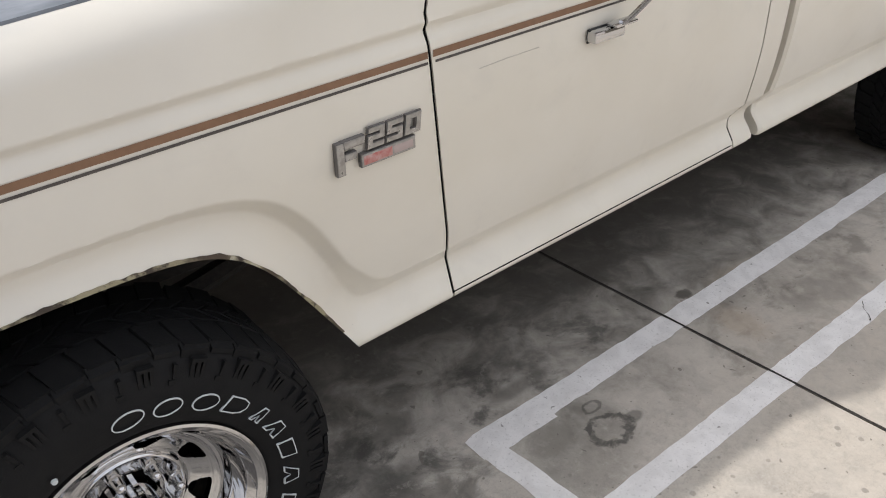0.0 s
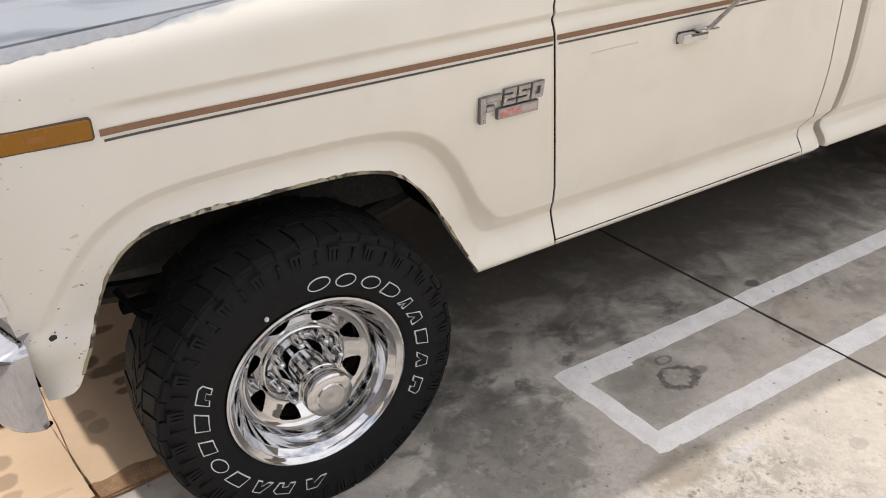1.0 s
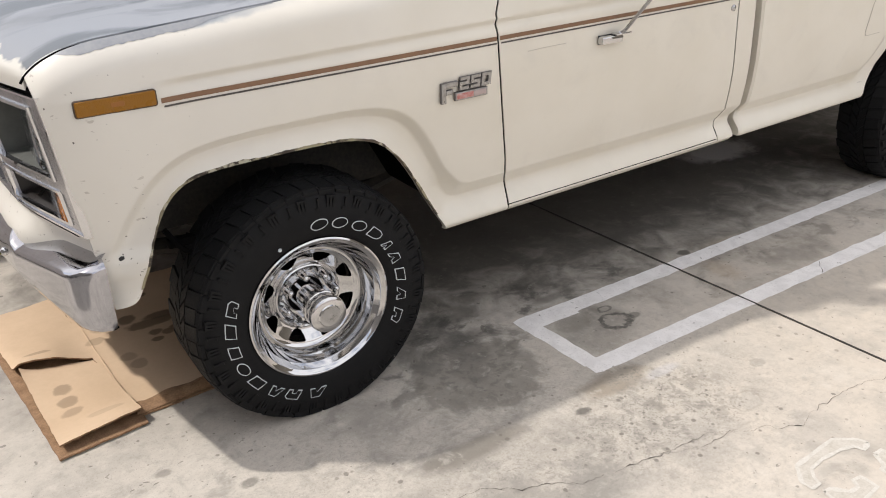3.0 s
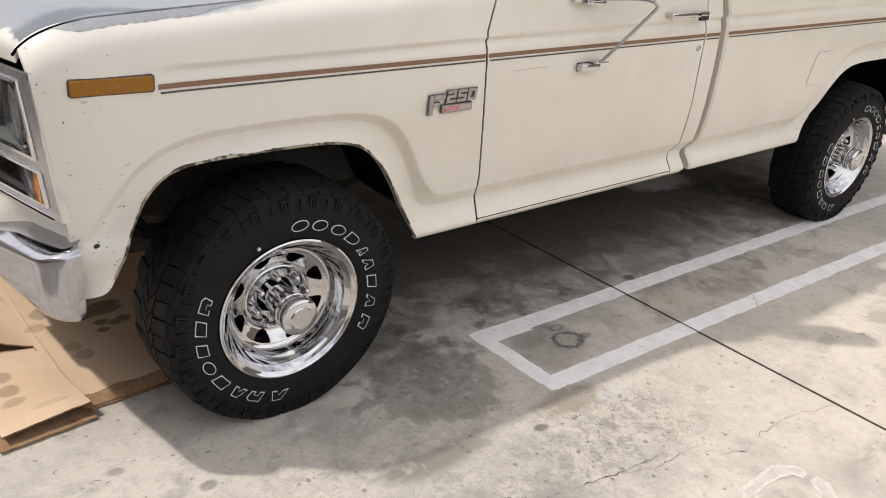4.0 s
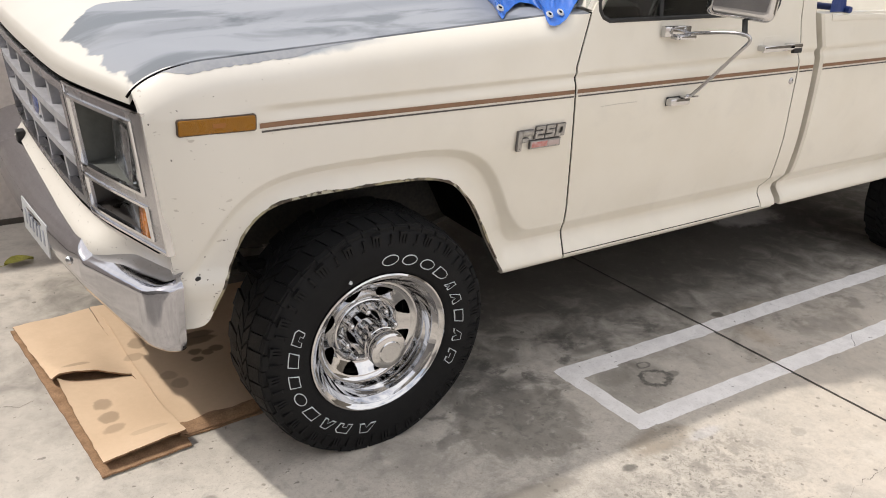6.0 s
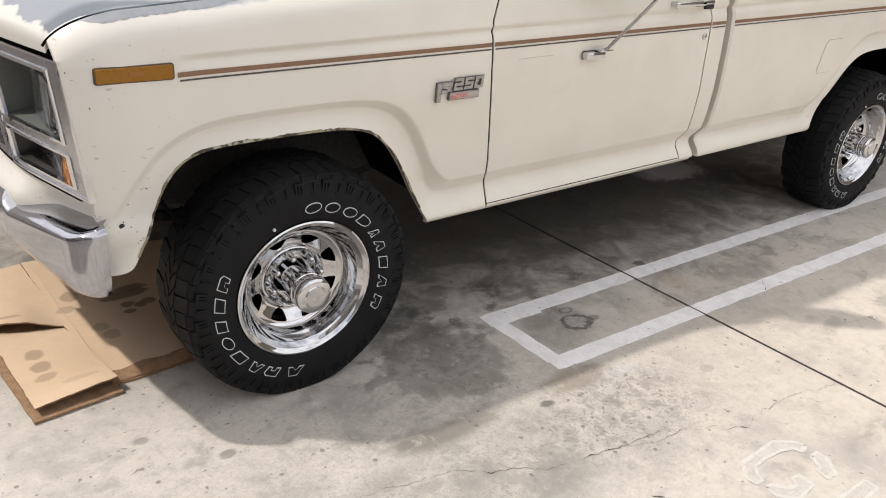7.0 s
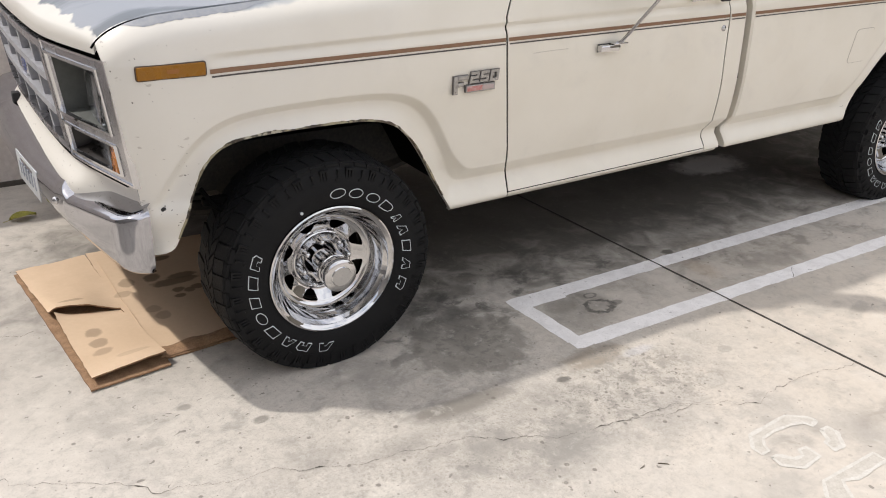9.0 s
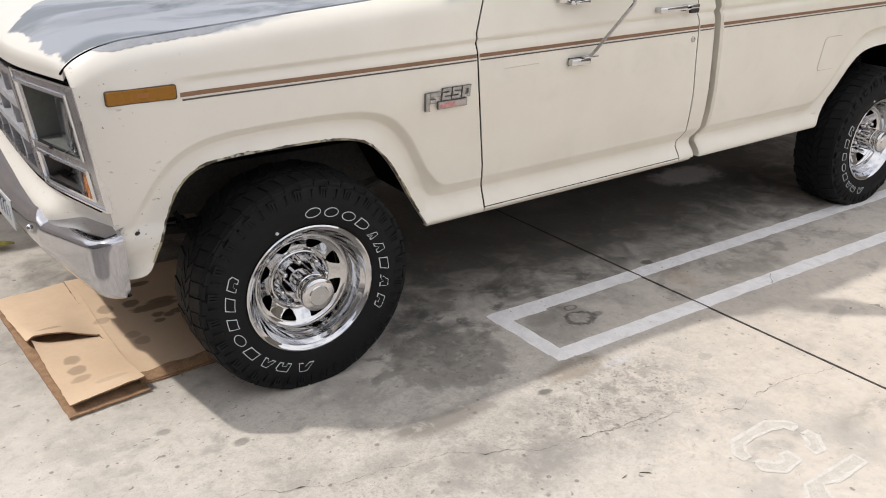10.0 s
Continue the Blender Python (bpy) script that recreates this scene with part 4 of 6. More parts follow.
def lip(arch_fn, x0, x1, name, parent, wide=0.011, material=RUST):
    """A thin chipped edge round a wheel opening."""
    xc = (x0 + x1) / 2
    verts, faces = [], []
    n = 220
    for i in range(n + 1):
        a = math.pi * (0.995 - 1.025 * i / n)
        d = Vector((math.cos(a), math.sin(a)))
        lo, hi = 0.05, 1.0
        for _ in range(34):
            m = (lo + hi) / 2
            lo, hi = (m, hi) if arch_fn(xc + d.x * m, 0.56 + d.y * m) < 0 else (lo, m)
        for k, (e, dy) in enumerate(((-0.001, 0.006), (-0.001, -0.0016), (0.0030 + wide * max(0.0, 0.22 + 0.60 * noise.noise((i * 0.060, 3, xc)) + 0.20 * noise.noise((i * 0.31, 7, xc))), -0.0012))):
            x, z = xc + d.x * (lo + e), 0.56 + d.y * (lo + e)
            verts.append((x, side_y(x, z) + dy, z + RAKE * x))
    for i in range(n):
        for k in range(2):
            faces.append((3 * i + k, 3 * i + k + 1, 3 * i + k + 4, 3 * i + k + 3))
    return part(name, (verts, faces), material, parent, "rusted and chipped wheel opening lip")


lip(arch_front, -0.54, 0.45, "rust_lip", fender, 0.012)


def stripe(x0, x1, z0, z1, parent, material, name):
    n = max(2, int((x1 - x0) / 0.03))
    v, f = sheet(lambda u, w: (x0 + (x1 - x0) * u, side_y(x0 + (x1 - x0) * u, z0 + (z1 - z0) * w) - 0.0014, z0 + (z1 - z0) * w + RAKE * (x0 + (x1 - x0) * u)), n, 2)
    part(name, (v, f), material, parent)


def stripes(x0, x1, parent):
    stripe(x0, x1, 1.0585, 1.0715, parent, BROWN, "brown_stripe")
    stripe(x0 + 0.005, x1, 1.0475, 1.0525, parent, DARK_STRIPE, "pinstripe")


stripes(-0.366, door_front(1.06) - 0.006, fender)

def rounded_slab(x0, x1, z0, z1, d0, d1, r, where, soft=0.0015):
    """A slab with rounded corners and a softened front edge, laid on a curved side by where(x, z, d)."""
    rings = []
    for grow, d in ((0.0, d1), (0.0, d0 + soft), (-soft, d0), (-4 * soft, d0)):
        ring = []
        for cx, cz, a0 in ((x1 - r, z1 - r, 0), (x0 + r, z1 - r, 90), (x0 + r, z0 + r, 180), (x1 - r, z0 + r, 270)):
            for k in range(6):
                a = radians(a0 + 18 * k)
                q = max(r + grow, 0.0005)
                ring.append(where(cx + q * math.cos(a), cz + q * math.sin(a), d))
        rings.append(ring)
    n = len(rings[0])
    verts = [p for ring in rings for p in ring]
    faces = [(j * n + k, j * n + (k + 1) % n, (j + 1) * n + (k + 1) % n, (j + 1) * n + k) for j in range(3) for k in range(n)]
    return verts, faces + [tuple(3 * n + k for k in range(n))]


# side marker lamp
def on_nose(x, z, d):
    return (x, 0.010 * (-0.377 - x) / 0.188 + d, z + RAKE * x)


lamp = part("marker_lamp", rounded_slab(-0.566, -0.3755, 1.0565, 1.0985, -0.0066, 0.02, 0.007, on_nose), mat("lamp_gasket", (0.07, 0.045, 0.03), 0.6), truck, "black-framed amber side marker lamp")
part("lens", rounded_slab(-0.5632, -0.3788, 1.0592, 1.0958, -0.0090, 0.01, 0.0055, on_nose, 0.0020), AMBER, lamp, "amber ribbed lens")
part("lens_mark", rounded_slab(-0.484, -0.452, 1.072, 1.083, -0.0096, 0.0, 0.003, on_nose, 0.0004), mat("amber_mark", (0.30, 0.11, 0.015), 0.4), lamp)

# badge of plain metal shapes
CELLS = {"2": ("111", "001", "111", "100", "111"), "5": ("111", "100", "111", "001", "111"), "0": ("111", "101", "101", "101", "111")}


def badge_digit(d, x, grow, y):
    """One square-cut metal figure, leaning a little, as one solid piece."""
    xs = (0.0, 0.0100, 0.0265, 0.0365)
    zs = (0.0372, 0.0290, 0.0228, 0.0144, 0.0082, 0.0)
    xs = [q + (-grow if k % 2 == 0 else grow) for k, q in enumerate(xs)]
    zs = [q + (grow if k % 2 == 0 else -grow) for k, q in enumerate(zs)]
    bm = bmesh.new()
    at = {}

    def vert(i, j):
        if (i, j) not in at:
            at[i, j] = bm.verts.new((x + xs[i] + 0.13 * zs[j], y, 0.9325 + zs[j]))
        return at[i, j]

    front = [bm.faces.new((vert(i, j + 1), vert(i + 1, j + 1), vert(i + 1, j), vert(i, j))) for j in range(5) for i in range(3) if CELLS[d][j][i] == "1"]
    got = bmesh.ops.extrude_face_region(bm, geom=front)
    bmesh.ops.translate(bm, vec=(0, 0.005, 0), verts=[v for v in got["geom"] if isinstance(v, bmesh.types.BMVert)])
    bmesh.ops.recalc_face_normals(bm, faces=bm.faces[:])
    return bm


badge = part("badge", box(0.448, -0.002, 0.930, 0.016, 0.010, 0.060, 0.002), BADGE, truck, "dull metal badge with the number 250")
for bx, bz, bw, bh, be in ((0.480, 0.954, 0.046, 0.014, 0.002), (0.470, 0.931, 0.026, 0.012, 0.002), (0.556, 0.9135, 0.126, 0.024, 0.002)):
    part("badge_block", box(bx, -0.002, bz, bw, 0.0095, bh, be), BADGE, badge)
for bx, bz, bw, bh in ((0.478, 0.954, 0.052, 0.0165), (0.448, 0.930, 0.0185, 0.063), (0.470, 0.931, 0.028, 0.0145), (0.556, 0.9135, 0.1285, 0.0265)):
    part("badge_inlay", box(bx, 0.000, bz, bw, 0.0100, bh, 0.001), BADGE_DARK, badge)
for k, d in enumerate("250"):
    part("badge_outline", badge_digit(d, 0.508 + 0.0435 * k, 0.0018, -0.0040), BADGE_DARK, badge, smooth=False)
    part("badge_number", badge_digit(d, 0.508 + 0.0435 * k, 0.0003, -0.0066), BADGE, badge, smooth=False)
part("badge_bar", box(0.530, -0.0064, 0.9135, 0.066, 0.0016, 0.017, 0.0004), RED_MARK, badge, "faded red enamel bar")
part("badge_bar", box(0.590, -0.0064, 0.9135, 0.046, 0.0016, 0.015, 0.0004), mat("faded_pink_enamel", (0.45, 0.36, 0.34), 0.5), badge)
for o in (badge, *badge.children):
    for v in o.data.vertices:
        v.co.x = 0.454 + (v.co.x - 0.440) * 0.95
        v.co.z += RAKE * v.co.x
        v.co.y += 0.003

# dirt hole above the fender's tip
part("rust_hole", lathe([(0.0, -0.0008), (0.006, -0.0008), (0.009, 0.0015)], 7, (-0.524, side_y(-0.524, 0.664) - 0.0004, 0.658)), SEAL, fender, "dark rusted pinhole")

# ---- door
WIN = (0.745, 1.640, 1.272, 1.700)


def window_cut(x, z):
    x0 = WIN[0] + 0.60 * max(0.0, z - 1.34)
    cx, cz = (x0 + WIN[1]) / 2, (WIN[2] + WIN[3]) / 2
    r = 0.05
    qx, qz = abs(x - cx) - (WIN[1] - x0) / 2 + r, abs(z - cz) - (WIN[3] - WIN[2]) / 2 + r
    return math.hypot(max(qx, 0), max(qz, 0)) + min(max(qx, qz), 0) - r


def make_door(flip):
    bm = panel(lambda z: door_front(z) + 0.0036, lambda z: door_rear(z) - 0.003, 0.460, 1.775, 92, 186, window_cut)
    d = part("door", mirrored(bm) if flip else bm, PAINT, truck, "closed cream door with a window")
    pane = panel(lambda z: 0.70, lambda z: 1.68, 1.25, 1.74, 12, 8, None, lambda x, z: side_y(x, z) + 0.016, 0.0)
    g = part("window_pane", mirrored(pane) if flip else pane, GLASS, d, "dark door window glass")
    return d


door = make_door(False)
make_door(True)
stripes(door_front(1.06) + 0.006, door_rear(1.06) - 0.005, door)


def window_seal():
    pts = []
    n = 140
    cx, cz = 1.22, 1.48
    for i in range(n):
        a = 2 * math.pi * i / n
        lo, hi = 0.0, 1.2
        for _ in range(30):
            m = (lo + hi) / 2
            lo, hi = (m, hi) if window_cut(cx + m * math.cos(a), cz + m * math.sin(a)) < 0 else (lo, m)
        x, z = cx + lo * math.cos(a), cz + lo * math.sin(a)
        pts.append((x, side_y(x, z) + 0.004, z + RAKE * x))
    pts.append(pts[0])
    part("window_seal", tube(pts, 0.008, 6, False), SEAL, door)
    part("window_divider", tube([(1.03, side_y(1.03, 1.28) + 0.014, 1.285), (1.03, side_y(1.03, 1.7) + 0.014, 1.70)], 0.010, 6), SEAL, door)


window_seal()

# handle, lock, scratch
hy = side_y(1.67, 1.14)
handle = part("door_handle", join(geo_of(box(1.628, hy - 0.022, 1.160, 0.185, 0.014, 0.019, 0.006)), geo_of(box(1.552, hy - 0.010, 1.160, 0.036, 0.030, 0.022, 0.008)),
                                  geo_of(box(1.727, hy - 0.014, 1.160, 0.080, 0.030, 0.022, 0.007)), geo_of(box(1.640, hy - 0.003, 1.149, 0.150, 0.007, 0.016, 0.003))), CHROME, truck, "chrome door handle")
part("button", box(1.738, hy - 0.024, 1.1455, 0.050, 0.014, 0.019, 0.004), SEAL, handle, "black push button")
part("finger_scoop", rounded_slab(1.568, 1.672, 1.160, 1.199, -0.0012, 0.004, 0.018, lambda x, z, d: (x, side_y(x, z) + d, z), 0.0010), PAINT, handle)
for o in (handle, *handle.children):
    for v in o.data.vertices:
        v.co.z += RAKE * v.co.x - 0.005
part("lock", lathe([(0.0, -0.006), (0.008, -0.006), (0.012, -0.003), (0.013, 0.004)], 20, (1.787, side_y(1.787, 1.02), 1.038)), WORN_CHROME, door, "round keyhole lock")
part("scratch", tube([(0.79, side_y(0.79, 1.01) - 0.0004, 1.016), (0.86, side_y(0.86, 1.01) - 0.0004, 1.019), (0.95, side_y(0.95, 1.01) - 0.0004, 1.020)], 0.0012, 4), mat("scratch_grey", (0.60, 0.56, 0.49), 0.6), door)

# mirror on its bent arm
mirror = part("side_mirror", tube(curve_through([(1.125, side_y(1.1, 1.22) - 0.018, 1.238), (1.163, -0.135, 1.262), (1.183, -0.186, 1.263), (1.196, -0.198, 1.254), (1.197, -0.197, 1.238),
                                                 (1.190, -0.176, 1.208), (1.177, -0.100, 1.112), (1.170, -0.040, 1.040), (1.160, -0.024, 1.031)], 6), 0.006, 10), WORN_CHROME, truck, "chrome mirror on a bent tube arm")
part("foot", join(geo_of(box(1.080, side_y(1.08, 1.22) - 0.012, 1.246, 0.125, 0.022, 0.036, 0.006)), geo_of(box(1.110, side_y(1.08, 1.22) - 0.022, 1.228, 0.095, 0.030, 0.014, 0.004))), CHROME, mirror, "chrome mounting foot")
part("foot", join(geo_of(box(1.136, -0.012, 1.011, 0.098, 0.026, 0.026, 0.008)), geo_of(box(1.176, -0.020, 1.028, 0.070, 0.030, 0.007, 0.003))), CHROME, mirror, "chrome mounting foot")
part("foot_gasket", box(1.138, 0.000, 1.0105, 0.096, 0.004, 0.030, 0.001), SEAL, mirror)
part("screw", lathe([(0.0, -0.026), (0.006, -0.026), (0.008, -0.022), (0.008, -0.01)], 12, (1.043, side_y(1.08, 1.22), 1.248)), WORN_CHROME, mirror)
part("screw", lathe([(0.0, -0.026), (0.006, -0.026), (0.008, -0.022), (0.008, -0.01)], 12, (1.112, side_y(1.08, 1.22), 1.252)), WORN_CHROME, mirror)
shell = box(0, 0, 0, 0.085, 0.215, 0.335, 0.036, 5)
bmesh.ops.transform(shell, matrix=Matrix.Translation((1.205, -0.142, 1.472)) @ Matrix.Rotation(radians(28), 4, 'Z') @ Matrix.Rotation(radians(2), 4, 'X'), verts=shell.verts[:])
part("mirror_shell", shell, CHROME, mirror, "polished mirror housing")
part("stem", tube([(1.190, -0.182, 1.258), (1.205, -0.155, 1.33)], 0.009, 10), SEAL, mirror)

# a black strip inside each door gap stands in for its shade
def gap_seal(edge, z0, z1, name):
    n = 60
    zs = [z0 + (z1 - z0) * k / n for k in range(n + 1)]
    part(name, tube([(edge(z), side_y(edge(z), z) + 0.0080, z + RAKE * edge(z)) for z in zs], 0.0066, 6), BLACK, truck)


gap_seal(door_front, 0.462, 1.30, "gap_seal")
gap_seal(door_rear, 0.475, 1.28, "gap_seal")

# ---- sill and rear cab corner
# thin black tube draws the shaded gap at the door's foot
part("sill_seal", tube([(x, side_y(x, 0.469) + 0.0008, 0.469 + RAKE * x) for x in [0.762 + 1.100 * k / 40 for k in range(41)]], 0.0019, 6), BLACK, truck)
part("sill", panel(lambda z: door_front(0.46) + 0.004, lambda z: 1.952, 0.436, 0.4575, 60, 4, None, side_y, 0.05), PAINT, truck)
corner = panel(lambda z: door_rear(z) + 0.003, cab_rear, 0.460, 1.80, 16, 150, None, lambda x, z: side_y(x, z) + 0.006 * max(0, (x - cab_rear(z) + 0.009) / 0.009) ** 2, 0.05)
cab_corner = part("cab_corner", corner, PAINT, truck)
part("cab_corner", mirrored(panel(lambda z: door_rear(z) + 0.003, lambda z: 1.945, 0.474, 1.80, 6, 60)), PAINT, truck)
stripes(door_rear(1.06) + 0.006, cab_rear(1.06) - 0.010, cab_corner)

# ---- cab: roof, pillars, back, glass, dark inside
def roof_at(u, v):
    x = 1.03 + 0.90 * u
    y = 0.13 + (2 * MID - 0.26) * v
    e = (2 * v - 1) ** 2
    return (x, y, 1.845 - 0.06 * e ** 3 - 0.035 * (1 - u) ** 3 - 0.03 * u ** 6 + RAKE * x)


part("roof", sheet(roof_at, 24, 30), PAINT, truck)
part("windshield_pillar", tube([(0.73, 0.065, 1.30), (0.90, 0.10, 1.56), (1.05, 0.15, 1.80)], [0.04, 0.035, 0.03], 8), PAINT, truck)
part("windshield_pillar", tube([(0.73, 2 * MID - 0.065, 1.30), (0.90, 2 * MID - 0.10, 1.56), (1.05, 2 * MID - 0.15, 1.80)], [0.04, 0.035, 0.03], 8), PAINT, truck)
part("roof_rail", tube([(1.02, 0.145, 1.795), (1.5, 0.13, 1.81), (1.93, 0.14, 1.80)], 0.03, 8), PAINT, truck)
part("roof_rail", tube([(1.02, 2 * MID - 0.145, 1.795), (1.5, 2 * MID - 0.13, 1.81), (1.93, 2 * MID - 0.14, 1.80)], 0.03, 8), PAINT, truck)
wind = part("windshield", sheet(lambda u, v: (0.66 + 0.38 * v - 0.10 * math.sin(math.pi * u) * (1 - 0.5 * v), 0.10 + (2 * MID - 0.20) * u, 1.325 + 0.48 * v), 20, 6), GLASS, truck, "raked windshield glass")
part("cab_back", box(1.930, MID, 0.95, 0.02, 2 * MID - 0.30, 0.95, 0.004), PAINT, truck)
part("back_window", box(1.932, MID, 1.60, 0.008, 1.5, 0.34, 0.002), GLASS, truck)
part("cab_floor", box(1.30, MID, 0.53, 1.30, 2 * MID - 0.26, 0.05, 0.004), BLACK, truck)
part("dashboard", box(0.86, MID, 1.20, 0.30, 2 * MID - 0.24, 0.24, 0.05), SEAT, truck)
part("bench_seat", join(geo_of(box(1.50, MID, 0.86, 0.55, 1.5, 0.22, 0.06)), geo_of(box(1.80, MID, 1.20, 0.16, 1.5, 0.60, 0.06))), SEAT, truck, "dark bench seat")
part("steering_wheel", tube([(1.17 + 0.16 * math.cos(a) * 0.45, 0.52 + 0.19 * math.sin(a), 1.27 + 0.17 * math.cos(a)) for a in [2 * math.pi * k / 32 for k in range(33)]], 0.012, 8, False), SEAT, truck, "black steering wheel")
# black shells added inside door and fender to keep panel gaps dark
part("door_liner", box(1.25, 0.125, 0.86, 1.10, 0.02, 0.72, 0.004), BLACK, truck)
part("inner_panel", box(0.10, 0.30, 1.03, 1.10, 0.02, 0.30, 0.004), BLACK, truck)

# ---- hood
def nose(y, z):
    """Plan of the face: lamps swept back, then a nearly straight grille."""
    t = abs(y - MID)
    k = 0.012
    lamp_x, grille_x = -0.653 - 0.262 * (MID - 0.04 - t), -0.757 + 0.012 * (t / 0.60) ** 2
    m = max(lamp_x, grille_x)
    return m + k * math.log(math.exp((lamp_x - m) / k) + math.exp((grille_x - m) / k)) + (1.12 - z) * 0.105 - 0.020 * (y - MID)


def gap_y(x):
    return side_y(x, fender_top(x)) + 0.0045


def hood_at(u, v):
    u = u ** 1.35
    xe = -0.652 + (0.700 + 0.652) * u
    gy = gap_y(xe)
    y = gy + 0.0035 + (2 * MID - 2 * gy - 0.007) * (0.5 + 0.5 * math.copysign(abs(2 * v - 1) ** 0.8, v - 0.5))
    t = (y - MID) / (MID - gy)
    front = nose(y, 1.12) + 0.004
    x = front + (0.700 - front) * u
    z = fender_top(xe)
    edge = 1 - abs(t)
    z_mid = 1.150 + 0.155 * (xe + 0.655) / 1.355 * 0.62 + 0.055 * (1 - math.exp(-(xe + 0.655) / 0.06))
    k = math.sqrt(max(0.0, 1 - (1 - min(1.0, edge / 0.17)) ** 2))
    z = z * (1 - k) + max(z, z_mid + 0.012 * (1 - t * t)) * k if u > 0 else z * (1 - k) + 1.140 * k
    # raised middle panel
    z += 0.018 * smooth(0.66, 0.60, abs(t)) * smooth(0.0, 0.12, u)
    return (x, y, z + RAKE * x + 0.003)


v, f = sheet(hood_at, 70, 80)
hood_bm = bmesh.new()
hv = [hood_bm.verts.new(p) for p in v]
for q in f:
    hood_bm.faces.new([hv[i] for i in q])
got = bmesh.ops.extrude_edge_only(hood_bm, edges=[e for e in hood_bm.edges if e.is_boundary])
for w in got["geom"]:
    if isinstance(w, bmesh.types.BMVert):
        w.co.z -= 0.022
hood = part("hood", hood_bm, HOOD_PAINT, truck, "hood rubbed back to cloudy grey primer with cream edges", sharp=50)
# black tube laid in the hood gap in place of its shade
part("hood_gap_seal", tube([(x, gap_y(x) + 0.0005 - 0.003 * smooth(-0.40, -0.60, x), fender_top(x) + RAKE * x - 0.0005) for x in [-0.652 + 1.352 * (k / 60) ** 1.5 for k in range(61)]], 0.0036, 6), BLACK, truck)
def fender_roll(u, w):
    x = -0.650 + 1.35 * u ** 1.5
    z = fender_top(x)
    y = side_y(x, z)
    return (x, y + (gap_y(x) - 0.003 - y) * w, z + RAKE * x + 0.004 * math.sin(w * 1.57))


part("fender_top", sheet(fender_roll, 80, 4), HOOD_PAINT, truck)


def primer_at(u, w):
    """Primer rubbed down over the fender's rounded shoulder, with a torn edge."""
    x = -0.585 + 0.56 * u
    deep = (0.016 + 0.016 * noise.noise((x * 9, 4, 1)) + 0.007 * noise.noise((x * 46, 2, 7))) * smooth(0.0, 0.12, u) * smooth(1.0, 0.45, u)
    z = fender_top(x) - 0.0004 - max(deep, 0.0012) * w
    return (x, side_y(x, z) - 0.0006, z + RAKE * x + 0.0004)


part("primer_patch", sheet(primer_at, 120, 5), mat("grey_primer", (0.235, 0.25, 0.275), 0.45, spread=0.12, scale=14, fine=80, tint=(0.34, 0.345, 0.35)), fender, "grey primer along the fender's top edge")
part("cowl", sheet(lambda u, w: (0.700 + 0.06 * w, 0.06 + (2 * MID - 0.12) * u, 1.305 + 0.012 * w), 10, 2), PAINT, truck)
part("wiper", tube([(0.70, 0.45, 1.335), (0.72, 0.9, 1.36)], 0.006, 6), SEAL, truck)

# ---- face: bezels, grille, valance
def face(y, z, d):
    return (nose(y, z) + d, y, z)


def frame_of(y0, y1, z0, z1, wide, d0, d1, inner=None, outer=None):
    inner, outer = inner or wide, outer or wide
    return [geo_of(bent_box(y0, y1, z1 - wide, z1, d0, d1, face)), geo_of(bent_box(y0, y1, z0, z0 + wide, d0, d1, face)),
            geo_of(bent_box(y0, y0 + outer, z0 + wide, z1 - wide, d0, d1, face, 3)), geo_of(bent_box(y1 - inner, y1, z0 + wide, z1 - wide, d0, d1, face, 3))]


def well(y0, y1, z0, z1, d0, d1):
    """The recessed pocket behind a bezel opening."""
    e = 0.02
    ring0 = [face(y0, z0, d0), face(y1, z0, d0), face(y1, z1, d0), face(y0, z1, d0)]
    ring1 = [face(y0 + e, z0 + e, d1), face(y1 - e, z0 + e, d1), face(y1 - e, z1 - e, d1), face(y0 + e, z1 - e, d1)]
    return ring0 + ring1, [(k, (k + 1) % 4, 4 + (k + 1) % 4, 4 + k) for k in range(4)] + [(4, 5, 6, 7)]


WELL = mat("bezel_pocket_grey", (0.10, 0.105, 0.095), 0.6, spread=0.08, scale=20)
LAMP_DARK = mat("lamp_reflector", (0.55, 0.56, 0.57), 0.12, 0.9, spread=0.02)


